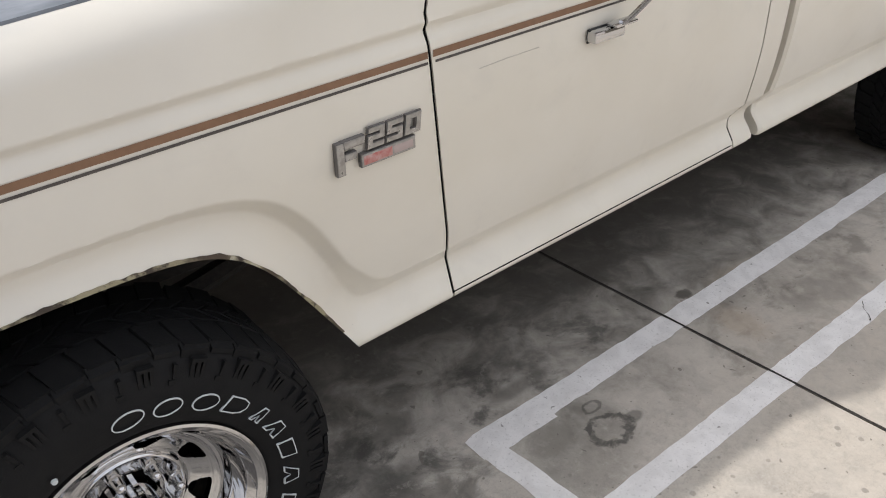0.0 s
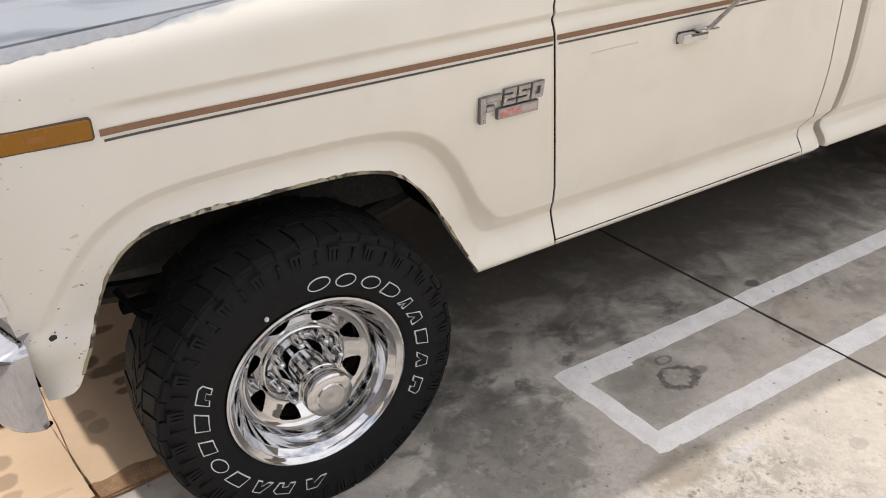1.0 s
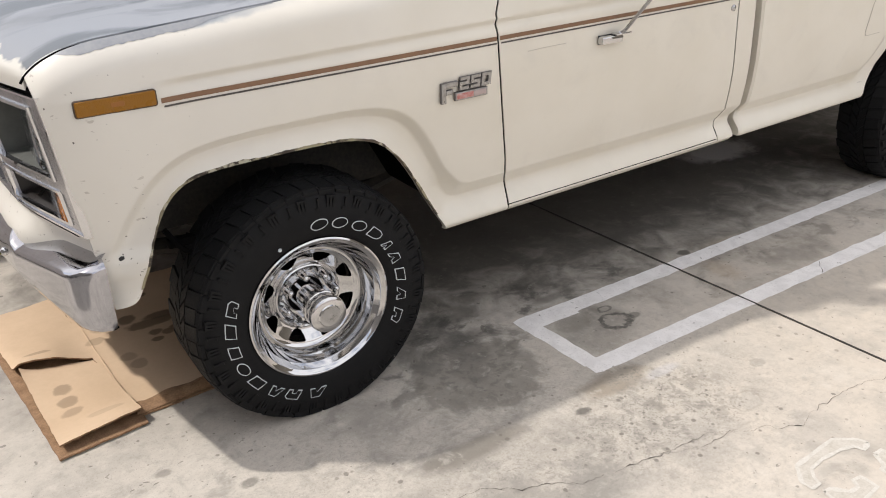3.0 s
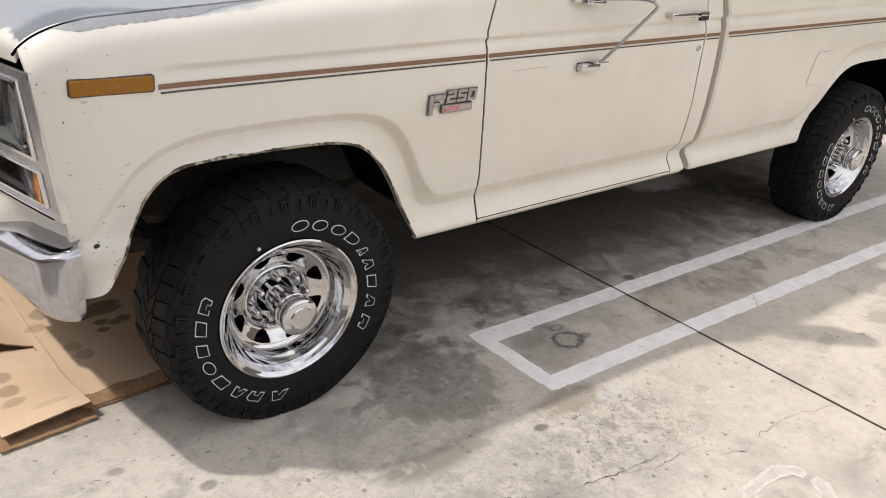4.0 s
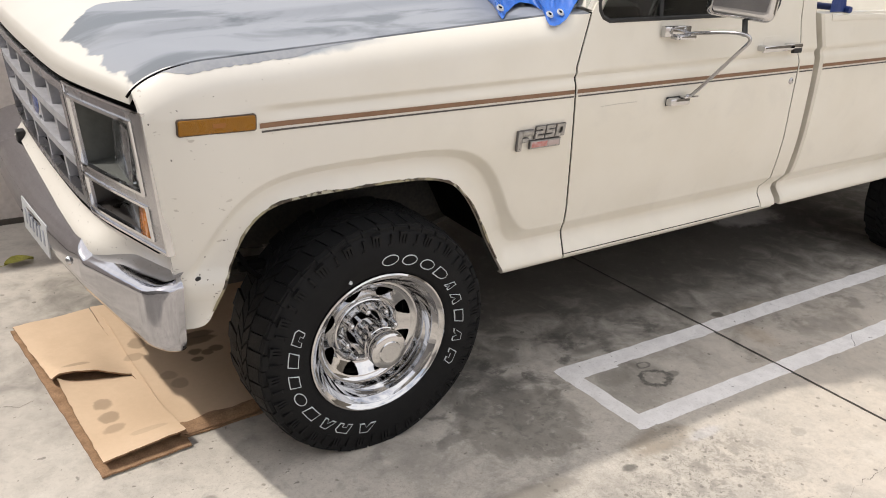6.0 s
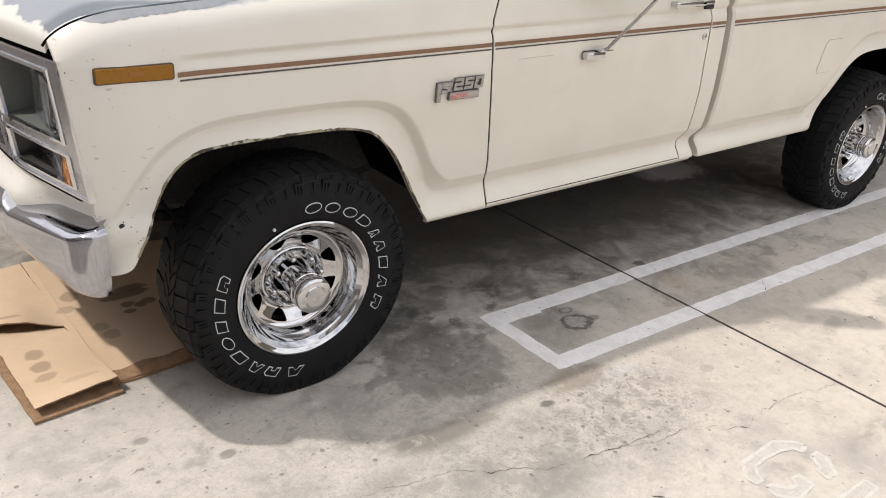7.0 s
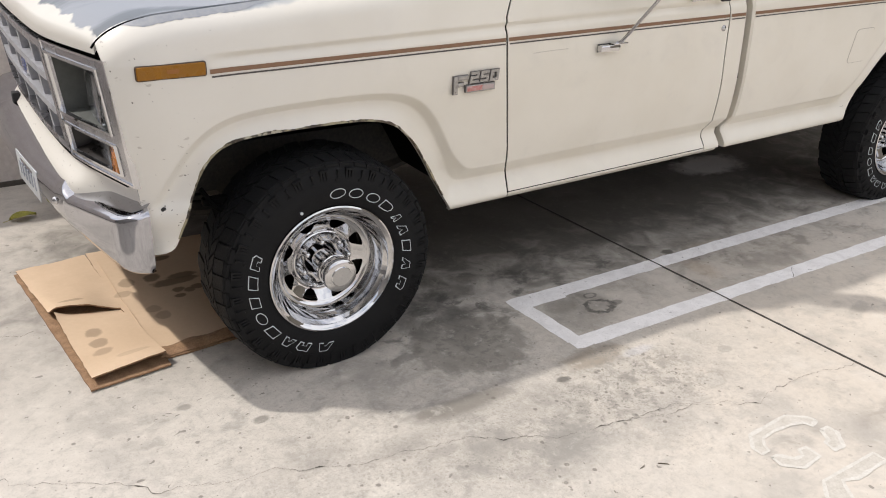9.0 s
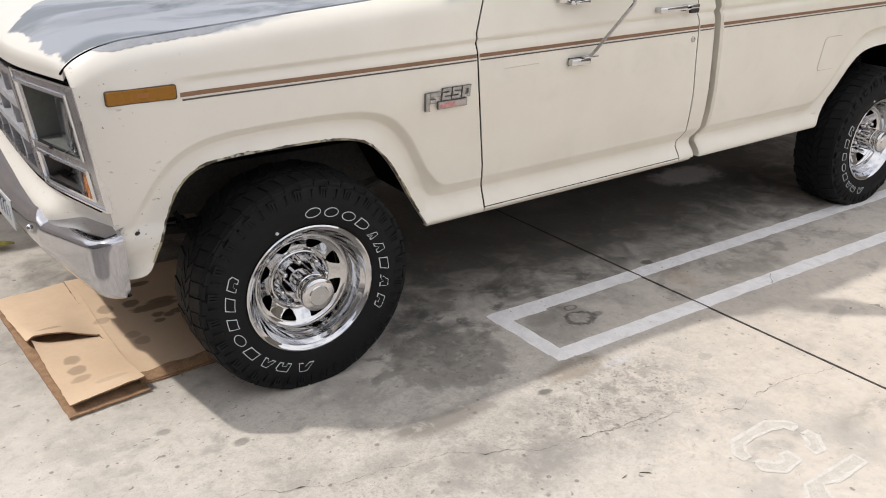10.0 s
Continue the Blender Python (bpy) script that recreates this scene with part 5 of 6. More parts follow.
def make_bezel(flip):
    def m(geo):
        v, f = geo
        return ([(x, 2 * MID - y, z) for x, y, z in v], [tuple(reversed(q)) for q in f]) if flip else (v, f)

    y0, y1 = 0.033, 0.415
    top, mid, low = 1.105, 0.868, 0.742
    geos = frame_of(y0, y1, mid - 0.013, top, 0.036, -0.004, 0.008, 0.017, 0.062) + frame_of(y0, y1, low, mid + 0.013, 0.026, -0.002, 0.008, 0.017, 0.062)[1:]
    bez = part("headlight_bezel", m(join(*geos)), ARGENT, truck, "dull silver headlight surround")
    rim = frame_of(y0 + 0.056, y1 - 0.011, mid + 0.016, top - 0.030, 0.008, -0.009, -0.001) + frame_of(y0 + 0.056, y1 - 0.011, low + 0.020, mid - 0.010, 0.007, -0.008, 0.0) + frame_of(y0 - 0.001, y1 + 0.001, low - 0.001, top + 0.001, 0.006, -0.007, 0.01)
    part("trim_edge", m(join(*rim)), CHROME, bez, "bright trim edge")
    part("pocket", m(well(y0 + 0.058, y1 - 0.013, mid + 0.018, top - 0.032, 0.004, 0.11)), WELL, bez)
    part("pocket", m(well(y0 + 0.058, y1 - 0.013, low + 0.022, mid - 0.012, 0.004, 0.05)), mat("smoked_pocket", (0.022, 0.018, 0.016), 0.35, spread=0.08, scale=20), bez)
    head = box(0, 0, 0, 0.05, 0.17, 0.14, 0.02, 3)
    bmesh.ops.translate(head, verts=head.verts[:], vec=(nose(0.20, 0.97) + 0.052, 0.205, 0.975))
    lampob = part("headlight", m(geo_of(head)), LAMP_DARK, truck, "rectangular sealed headlight")
    cover = box(nose(0.20, 0.97) + 0.022, 0.205, 0.975, 0.012, 0.166, 0.136, 0.005)
    part("lamp_lens", m(geo_of(cover)), LAMP_GLASS, lampob)
    sig = box(nose(0.14, 0.80) + 0.012, 0.136, 0.805, 0.02, 0.070, 0.074, 0.006)
    part("turn_signal", m(geo_of(sig)), mat("orange_lens", (0.46, 0.15, 0.012), 0.25, spread=0.06, scale=40, coat=0.4), bez, "amber turn signal")
    part("parking_lens", m(geo_of(box(nose(0.25, 0.80) + 0.040, 0.265, 0.802, 0.02, 0.20, 0.07, 0.005))), mat("smoked_lens", (0.10, 0.10, 0.10), 0.15), bez)


make_bezel(False)
make_bezel(True)

grille = part("grille", join(*frame_of(0.420, 2 * MID - 0.420, 0.752, 1.100, 0.026, -0.008, 0.02)), ARGENT, truck, "silver grille with an open grid")
for k in range(1, 3):
    z = 0.765 + (1.09 - 0.765) * k / 3
    part("grille_bar", bent_box(0.44, 2 * MID - 0.44, z - 0.013, z + 0.013, -0.006, 0.05, face, 16), GRILLE_GREY, grille)
for k in range(1, 5):
    y = 0.42 + (2 * MID - 0.84) * k / 5
    part("grille_bar", bent_box(y - 0.013, y + 0.013, 0.775, 1.078, 0.004, 0.060, face, 2), GRILLE_GREY, grille)
part("grille_back", sheet(lambda u, w: face(0.43 + (2 * MID - 0.86) * u, 0.76 + 0.33 * w, 0.075), 16, 4), mat("grille_back_grey", (0.16, 0.16, 0.17), 0.6, spread=0.08), grille)
oval = lathe([(0.0, -0.010), (0.040, -0.009), (0.046, -0.006)], 32, (0, 0, 0))
ringo = lathe([(0.046, -0.006), (0.052, -0.010), (0.056, -0.002), (0.056, 0.03)], 32, (0, 0, 0))
for geo, material, nm in ((oval, BLUE_MARK, "oval_plate"), (ringo, CHROME, "oval_rim")):
    part(nm, ([(nose(MID, 0.92) + 0.014 + y, MID - 0.02 + x * 1.35, 0.925 + z * 0.85) for x, y, z in geo[0]], geo[1]), material, grille)
part("lower_slot", bent_box(0.09, 2 * MID - 0.09, 0.728, 0.744, 0.0, 0.06, face, 16), BLACK, truck)


def valance_at(u, w):
    """Runs on from the fenders' front edges and bows forward under the grille."""
    z = 0.741 - 0.17 * w
    xe = front_edge(z)
    ye = side_y(xe, z) + 0.0035
    v = min(u, 1 - u)
    y = ye + (2 * MID - 2 * ye) * u
    away = smooth(0.0, 0.035, v)
    plan = nose(max(y, 0.05), 0.73) + 0.006 + (0.026 - 0.066 * smooth(0.105, 0.19, v)) * smooth(0.04, 0.50, w)
    x = xe + 0.002 + (plan - xe - 0.002) * away
    return (x, y, z + RAKE * x)


part("valance", sheet(valance_at, 90, 14), PAINT, truck, "cream panel under the grille")
part("valance_seam", tube([(front_edge(z) + 0.0015, side_y(front_edge(z), z) + 0.0020, z + RAKE * front_edge(z)) for z in [0.742 - 0.015 * k for k in range(9)]], 0.0018, 6), SEAL, truck)
# black sheet and strip added as shade behind the nose and hood lip
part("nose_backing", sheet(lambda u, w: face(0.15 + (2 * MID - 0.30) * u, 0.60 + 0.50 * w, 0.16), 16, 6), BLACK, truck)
part("hood_lip_shadow", bent_box(0.06, 2 * MID - 0.06, 1.098, 1.112, 0.010, 0.05, face, 16), BLACK, truck)

# ---- bumper
BENT = 0.060           # the old bumper has been pushed back at its near end


def bumper_plan(y):
    """Plan line of the bumper face: a slight bow, a kink, then the wing."""
    t = abs(y - MID)
    return -0.806 + 0.024 * (t / 0.57) ** 2 if t < 0.57 else -0.782 + 0.185 * (t - 0.57)


def bumper_x(y):
    return bumper_plan(y) - BENT * (y - MID)


def make_bumper():
    """Pressed chrome section swept along the plan line: rounded in the middle, a flat facet on each wing."""
    stations = []                                       # outer plan, inner plan, distance from the middle line
    for k in range(181):
        y = MID + (0.100 - MID) * k / 180
        x = bumper_plan(y)
        slope = (bumper_plan(y - 1e-3) - x) / -1e-3
        q = math.hypot(slope, 1.0)
        stations.append(((x, y), (x + 0.112 / q, y - slope * 0.112 / q), MID - y))
    (ax, ay), (bx, by), _ = stations[-1]
    for k in range(1, 9):                               # round the corner
        a = math.pi / 2 * k / 8
        stations.append(((ax + 0.058 * (1 - math.cos(a)) + 0.012 * k / 8, ay - 0.100 * math.sin(a)), (bx + 0.010 * k / 8, by + (0.054 - by) * k / 8), 0.9 + 0.06 * k / 8))
    (ax, ay), (bx, by), _ = stations[-1]
    for k in range(1, 5):
        stations.append(((ax + (-0.632 - ax) * k / 4, ay + 0.004 * k / 4), (bx + (-0.630 - bx) * k / 4, by), 0.97))
    line = [((x0, 2 * MID - y0), (x1, 2 * MID - y1), off) for (x0, y0), (x1, y1), off in reversed(stations)] + stations[1:]
    ts = [1 - k / 20 for k in range(18)] + [0.07, 0.04, 0.015, 0.0]
    verts, faces = [], []
    for (x0, y0), (x1, y1), off in line:
        edge = 0.603 + (0.017 + 0.105 * (off - 0.53)) * smooth(0.46, 0.56, off)
        away = 0.42 * max(0.0, 0.60 - off)              # the facet runs out towards the middle
        low = 0.512 - 0.032 * smooth(0.48, 0.93, off)
        px, py = x1 - x0, y1 - y0
        q = math.hypot(px, py) or 1.0
        for t in ts:
            dome = 0.25 * t + 0.75 * math.sqrt(max(0.0, 1 - (1 - t) ** 2))
            x, y = x0 + px * t, y0 + py * t
            flat = 0.621 + 0.105 * (abs(y - MID) - 0.53) + 0.340 * (x + 0.782 - 0.185 * (abs(y - MID) - 0.57)) - 0.004 * max(0.0, 1 - t / 0.10) ** 2 + away
            verts.append((x, y, min(edge + (0.697 - edge) * dome, flat) + RAKE * x0))
        for d, z in ((0.0005, edge - 0.022), (0.0015, (edge + low) / 2), (0.005, low + 0.034), (0.012, low + 0.014), (0.024, low + 0.004), (0.046, low)):
            verts.append((x0 + px / q * d, y0 + py / q * d, z + RAKE * x0))
    verts = [(x - BENT * (y - MID), y, z) for x, y, z in verts]
    w = len(ts) + 6
    for i in range(len(line) - 1):
        for k in range(w - 1):
            faces.append((i * w + k, i * w + k + 1, (i + 1) * w + k + 1, (i + 1) * w + k))
    return part("front_bumper", (verts, faces), BUMPER_CHROME, truck, "dulled chrome bumper with wrapped ends", sharp=70)


bumper = make_bumper()
for y in (0.485, 1.455):
    x = bumper_x(y)
    v, f = lathe([(0.0, -0.010), (0.008, -0.009), (0.013, -0.004), (0.014, 0.004)], 16, (0, 0, 0))
    part("bolt", ([(x + b, y + a, 0.575 + c) for a, b, c in v], f), CHROME, bumper)
plate = part("number_plate", box(-0.7975, 0.830, 0.556, 0.004, 0.300, 0.110, 0.001), PLATE, truck, "white number plate with dark bars")
for k in range(6):
    part("plate_bar", box(-0.7994, 0.725 + 0.042 * k, 0.556, 0.002, 0.018, 0.050, 0.0005), PLATE_MARK, plate)
for o in (plate, *plate.children):
    for v in o.data.vertices:
        v.co.x += bumper_x(v.co.y) + 0.7985
part("bumper_pad", box(-0.735, 1.40, 0.690, 0.03, 0.045, 0.05, 0.006), SEAL, bumper)

# ---- load bed
def bed_side(x, z):
    return side_y(x, z) + 0.008 * max(0.0, (cab_rear(z) + 0.052 - x) / 0.010) ** 2


BED_CUT = lambda x, z: min(arch_rear(x, z), max(3.4 - x, z - 0.552 - 0.02 * (x - 3.9)))
bed_bm = panel(lambda z: cab_rear(z) + 0.042, lambda z: 4.575, 0.449, 1.262, 260, 130, BED_CUT, bed_side, 0.024)
bedside = part("bed_side", bed_bm, PAINT, truck, "cream bed side with a wheel opening")
part("bed_front_edge", sheet(lambda u, v: (cab_rear(0.449 + 0.813 * v) + 0.0425, bed_side(cab_rear(0.449 + 0.813 * v) + 0.042, 0.449 + 0.813 * v) + 0.015 + 0.06 * u, 0.449 + 0.813 * v + RAKE * 1.99), 2, 60), PAINT, bedside)
part("bed_side", mirrored(panel(lambda z: 1.962, lambda z: 4.575, 0.460, 1.262, 100, 36, BED_CUT, bed_side, 0.03)), PAINT, truck)
stripes(1.974, 4.545, bedside)
lip(arch_rear, 2.86, 3.90, "wheel_lip", bedside, 0.004, material=PAINT)
for yy in (0.055, 2 * MID - 0.055):
    part("bed_rail", geo_of(box(3.275, yy, 1.268, 2.60, 0.09, 0.026, 0.008)), PAINT, truck)
# black sheet set between cab and bed as the depth of shade
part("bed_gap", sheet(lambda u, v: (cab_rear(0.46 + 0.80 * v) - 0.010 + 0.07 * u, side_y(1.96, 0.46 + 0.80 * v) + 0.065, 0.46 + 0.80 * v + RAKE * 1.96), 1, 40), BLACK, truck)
part("bed_front", box(2.000, MID, 0.93, 0.03, 2 * MID - 0.22, 0.66, 0.005), PAINT, truck)
for bx, bl, bw in ((2.385, 0.81, 1.82), (3.375, 1.17, 0.84), (4.26, 0.60, 1.82)):
    part("bed_floor", box(bx, MID, 0.81, bl, bw, 0.03, 0.004), FRAME_BLACK, truck)
part("tailgate", box(4.56, MID, 0.96, 0.04, 2 * MID - 0.20, 0.58, 0.01), PAINT, truck)
part("tail_lamp", box(4.566, 0.052, 1.03, 0.040, 0.100, 0.40, 0.010), RED, truck, "upright red tail lamp")
part("tail_lamp", box(4.577, 2 * MID - 0.09, 1.02, 0.03, 0.13, 0.40, 0.008), RED, truck, "upright red tail lamp")
part("rear_bumper", box(4.66, MID, 0.60, 0.12, 1.76, 0.13, 0.012), FRAME_BLACK, truck, "dark step bumper")


JOINT = mat("dusty_joint", (0.42, 0.39, 0.33), 0.7)


def flap(x0, x1, z0, z1, name):
    """A little door in the side, standing a hair proud, with its corners rounded and its joint dark."""
    geo = []
    for grow, lift, material, nm in ((0.0022, -0.0008, JOINT, name + "_joint"), (0.0, -0.0022, PAINT, name)):
        pts = []
        r = 0.022
        for cx, cz, a0 in ((x1 - r, z1 - r, 0), (x0 + r, z1 - r, 90), (x0 + r, z0 + r, 180), (x1 - r, z0 + r, 270)):
            for k in range(6):
                a = radians(a0 + 18 * k)
                pts.append((cx + (r + grow) * math.cos(a), cz + (r + grow) * math.sin(a)))
        ring = [(x, side_y(x, z) + lift, z + RAKE * x) for x, z in pts]
        c = ((x0 + x1) / 2, side_y((x0 + x1) / 2, (z0 + z1) / 2) + lift, (z0 + z1) / 2 + RAKE * (x0 + x1) / 2)
        part(nm, (ring + [c], [(k, (k + 1) % len(ring), len(ring)) for k in range(len(ring))]), material, bedside)


flap(2.772, 2.918, 0.768, 0.932, "fuel_door")
flap(3.945, 4.088, 0.778, 0.938, "fuel_door")

# ---- wheel housings and chassis
def housing(arch_fn, xc, name):
    verts, faces = [], []
    n = 48
    ys = (0.012, 0.12, 0.30, 0.52)
    for i in range(n + 1):
        a = math.pi * (1.10 - 1.20 * i / n)
        d = Vector((math.cos(a), math.sin(a)))
        lo, hi = 0.05, 1.0
        for _ in range(30):
            m = (lo + hi) / 2
            lo, hi = (m, hi) if arch_fn(xc + d.x * m, 0.56 + d.y * m) < 0 else (lo, m)
        px, pz = xc + d.x * (lo + 0.010), 0.56 + d.y * (lo + 0.010)
        verts.append((px, side_y(px, pz) + 0.014, max(0.515, pz) + RAKE * xc))
        for y in ys:
            q = lo + 0.02 + 0.05 * smooth(0.0, 0.12, y)
            verts.append((xc + d.x * q, y + 0.060 + 0.04 * smooth(0.80, 0.58, 0.56 + d.y * q), max(0.515, 0.56 + d.y * q) + RAKE * xc))
    w = len(ys) + 1
    for i in range(n):
        for k in range(w - 1):
            faces.append((i * w + k, i * w + k + 1, (i + 1) * w + k + 1, (i + 1) * w + k))
    faces.append(tuple(i * w + w - 1 for i in range(n + 1)))
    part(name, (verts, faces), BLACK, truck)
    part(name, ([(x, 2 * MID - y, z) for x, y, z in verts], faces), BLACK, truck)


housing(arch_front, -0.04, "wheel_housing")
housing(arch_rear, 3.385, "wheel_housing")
for yy in (0.52, 2 * MID - 0.52):
    part("frame_rail", box(1.90, yy, 0.60, 5.10, 0.07, 0.17, 0.008), FRAME_BLACK, truck)
for xx in (-0.55, 0.6, 1.5, 2.5, 4.2):
    part("cross_member", box(xx, MID, 0.58, 0.08, 0.9, 0.10, 0.008), FRAME_BLACK, truck)
for xx in (0.0, 3.378):
    part("axle", join(tube([(xx, 0.20, 0.375), (xx, 2 * MID - 0.20, 0.375)], 0.045, 12), lathe([(0.02, -0.14), (0.10, -0.10), (0.14, 0), (0.10, 0.10), (0.02, 0.14)], 16, (xx, MID + 0.1, 0.375))), FRAME_BLACK, truck)
for xx in (0.0, 3.378):
    for yy in (0.50, 2 * MID - 0.50):
        part("leaf_spring", tube(curve_through([(xx - 0.62, yy, 0.52), (xx - 0.3, yy, 0.455), (xx, yy, 0.44), (xx + 0.3, yy, 0.455), (xx + 0.62, yy, 0.53)], 4), 0.028, 6), FRAME_BLACK, truck)
# unseen black panel, added to keep light off the ground below
part("underbody", box(3.2, MID, 0.56, 2.2, 1.3, 0.03, 0.004), BLACK, truck)
part("engine_block", box(0.05, MID, 0.72, 0.9, 0.6, 0.42, 0.05), FRAME_BLACK, truck)
part("transmission", box(1.0, MID, 0.56, 1.1, 0.32, 0.26, 0.06), FRAME_BLACK, truck)
part("fuel_tank", box(2.45, 0.36, 0.63, 0.80, 0.34, 0.22, 0.04), FRAME_BLACK, truck)
part("drive_shaft", tube([(1.5, MID, 0.48), (3.3, MID + 0.1, 0.40)], 0.035, 10), FRAME_BLACK, truck)
part("tail_pipe", tube(curve_through([(3.0, 0.62, 0.50), (3.50, 0.40, 0.55), (3.76, 0.13, 0.480), (3.885, -0.015, 0.452)], 6), 0.030, 12, False), FRAME_BLACK, truck, "sooty tail pipe")
part("spring_hanger", box(2.72, 0.16, 0.50, 0.06, 0.05, 0.08, 0.008), FRAME_BLACK, truck)
part("brake_hose", tube(curve_through([(-0.38, 0.16, 0.66), (-0.34, 0.12, 0.60), (-0.27, 0.14, 0.57)], 5), 0.008, 6), BLACK, truck)
part("bracket", box(-0.34, 0.15, 0.618, 0.08, 0.03, 0.024, 0.006), BLACK, truck)

# ---- wheels
TR, RR, HUB_Z = 0.3875, 0.2290, 0.3685
FACE = -0.035          # outermost plane of the sidewall


def settled(geo):
    """Flattens the foot of the tyre against the ground."""
    out = []
    for x, y, z in geo[0]:
        if z < -0.33:
            y -= 0.006 * smooth(-0.30, -0.37, z) if y < FACE + 0.10 else 0
        out.append((x, y, max(z, 0.001 - HUB_Z)))
    return out, geo[1]


def tyre_mesh():
    prof = [(RR - 0.004, 0.020), (RR + 0.006, 0.008), (RR + 0.020, 0.006), (RR + 0.045, -0.0005), (0.300, 0.0), (0.330, 0.006), (0.352, 0.013), (0.366, 0.020), (0.3715, 0.032),
            (0.378, 0.060), (0.381, 0.135), (0.380, 0.205), (0.376, 0.232), (0.360, 0.248), (0.30, 0.262), (RR + 0.02, 0.258), (RR - 0.004, 0.246)]
    return settled(lathe([(r, FACE + y) for r, y in prof], 160, (0, 0, 0)))


def block(a0, a1, r0, r1, y0, y1, skew=0.0, taper=0.82):
    """A tread block between two angles, with its top a little smaller than its foot."""
    verts = []
    am, ym = (a0 + a1) / 2, (y0 + y1) / 2
    for r, k in ((r0, 1.0), (r1, taper)):
        for a, y, s in ((a0, y0, -1), (a1, y0, -1), (a1, y1, 1), (a0, y1, 1)):
            aa = am + (a - am) * k + skew * s
            verts.append((r * math.cos(aa), ym + (y - ym) * (0.5 + k / 2), r * math.sin(aa)))
    return verts, [(0, 1, 2, 3), (7, 6, 5, 4), (0, 4, 5, 1), (1, 5, 6, 2), (2, 6, 7, 3), (3, 7, 4, 0)]


def rounded_shoulder(geo):
    """Lets the tread fall away towards the sidewall."""
    out = []
    for x, y, z in geo[0]:
        r = math.hypot(x, z)
        k = 1 - 0.034 * max(0.0, (FACE + 0.070 - y) / 0.055) ** 2 * smooth(0.368, 0.380, r)
        out.append((x * k, y, z * k))
    return out, geo[1]


def tread_mesh():
    out = []
    n = 46
    step = 2 * math.pi / n
    for k in range(n):
        a = k * step
        w = FACE
        long = k % 2 == 0
        for side in (0, 1):
            yo = (0.020 if long else 0.028) if side == 0 else 0.235 - (0.0 if long else 0.008)
            yi = 0.088 if side == 0 else 0.170
            y0, y1 = (w + yo, w + yi) if side == 0 else (w + yi, w + yo)
            out.append(block(a, a + step * (0.94 if long else 0.90), 0.378, TR if long else TR - 0.0015, y0, y1, (0.020 if side == 0 else -0.020), 0.955))
            # the lug runs down the shoulder
            if side == 0:
                rr0, rr1 = (0.350, 0.384) if long else (0.362, 0.384)
                b = block(a - step * 0.02, a + step * (0.90 if long else 0.82), rr0, rr1, w + 0.0145, w + 0.034, 0.0, 1.02)
                out.append(b)
        out.append(block(a + step * 0.24, a + step * 1.08, 0.382, TR, w + 0.092, w + 0.129, 0.05, 0.93))
        out.append(block(a + step * -0.04, a + step * 0.78, 0.382, TR, w + 0.1315, w + 0.167, -0.05, 0.93))
    return settled(rounded_shoulder(join(*out)))


def sidewall_ribs():
    """Raised combs of three teeth round the sidewall, with a short hook between each two."""
    out = []
    for k in range(24):
        a = 2 * math.pi * (k + 0.32) / 24
        comb = [block(a - 0.037 + 0.030 * j, a - 0.020 + 0.030 * j, 0.322, 0.352, FACE + 0.0035, FACE + 0.016, 0.0, 1.15) for j in range(3)]
        comb.append(block(a - 0.038, a + 0.042, 0.351, 0.358, FACE + 0.003, FACE + 0.018, 0.0, 1.0))
        b = a + math.pi / 24
        hook = [block(b - 0.018, b - 0.002, 0.318, 0.352, FACE + 0.0030, FACE + 0.016, 0.0, 1.1), block(b - 0.018, b + 0.020, 0.316, 0.324, FACE + 0.0015, FACE + 0.012, 0.0, 1.0)]
        out += [join(*comb), join(*hook)]
    return out


def arc_shape(a_mid, r_mid, wide, tall, kind, lean=0.12, line=0.0036):
    """The white outline of one plain block on the sidewall: a ring, a lozenge or a slab."""
    if kind == "ring":
        base = [(math.cos(2 * math.pi * k / 22), math.sin(2 * math.pi * k / 22)) for k in range(22)]
    elif kind == "slab":
        base = [(-1, -1), (0, -1), (1, -1), (1, 0), (1, 1), (0, 1), (-1, 1), (-1, 0)]
    elif kind == "wedge":
        base = [(-1, -1), (-0.4, -1), (0, -0.1), (0.4, -1), (1, -1), (0.45, 1), (-0.45, 1)]
    elif kind == "dee":
        base = [(-1, -1), (0.2, -1), (0.8, -0.7), (1, 0), (0.8, 0.7), (0.2, 1), (-1, 1)]
    else:
        base = [(-1, -1), (-0.35, -1), (-0.35, -0.25), (0.35, -0.25), (0.35, -1), (1, -1), (1, 0.5), (0.5, 1), (-1, 1)]
    n = len(base)
    verts, faces = [], []
    for shrink in (0.0, line):
        for px, pz in base:
            x = px * max(wide / 2 - shrink, 0.002) + lean * pz * tall / 2
            r = r_mid + pz * (tall / 2 - shrink)
            a = a_mid - x / r_mid
            verts.append((r * math.cos(a), FACE - 0.0022, r * math.sin(a)))
    for k in range(n):
        faces.append((k, (k + 1) % n, n + (k + 1) % n, n + k))
    low = [(x, y + 0.004, z) for x, y, z in verts]
    m = len(verts)
    faces2 = [(k, (k + 1) % n, m + (k + 1) % n, m + k) for k in range(n)]
    return verts + low, faces + faces2


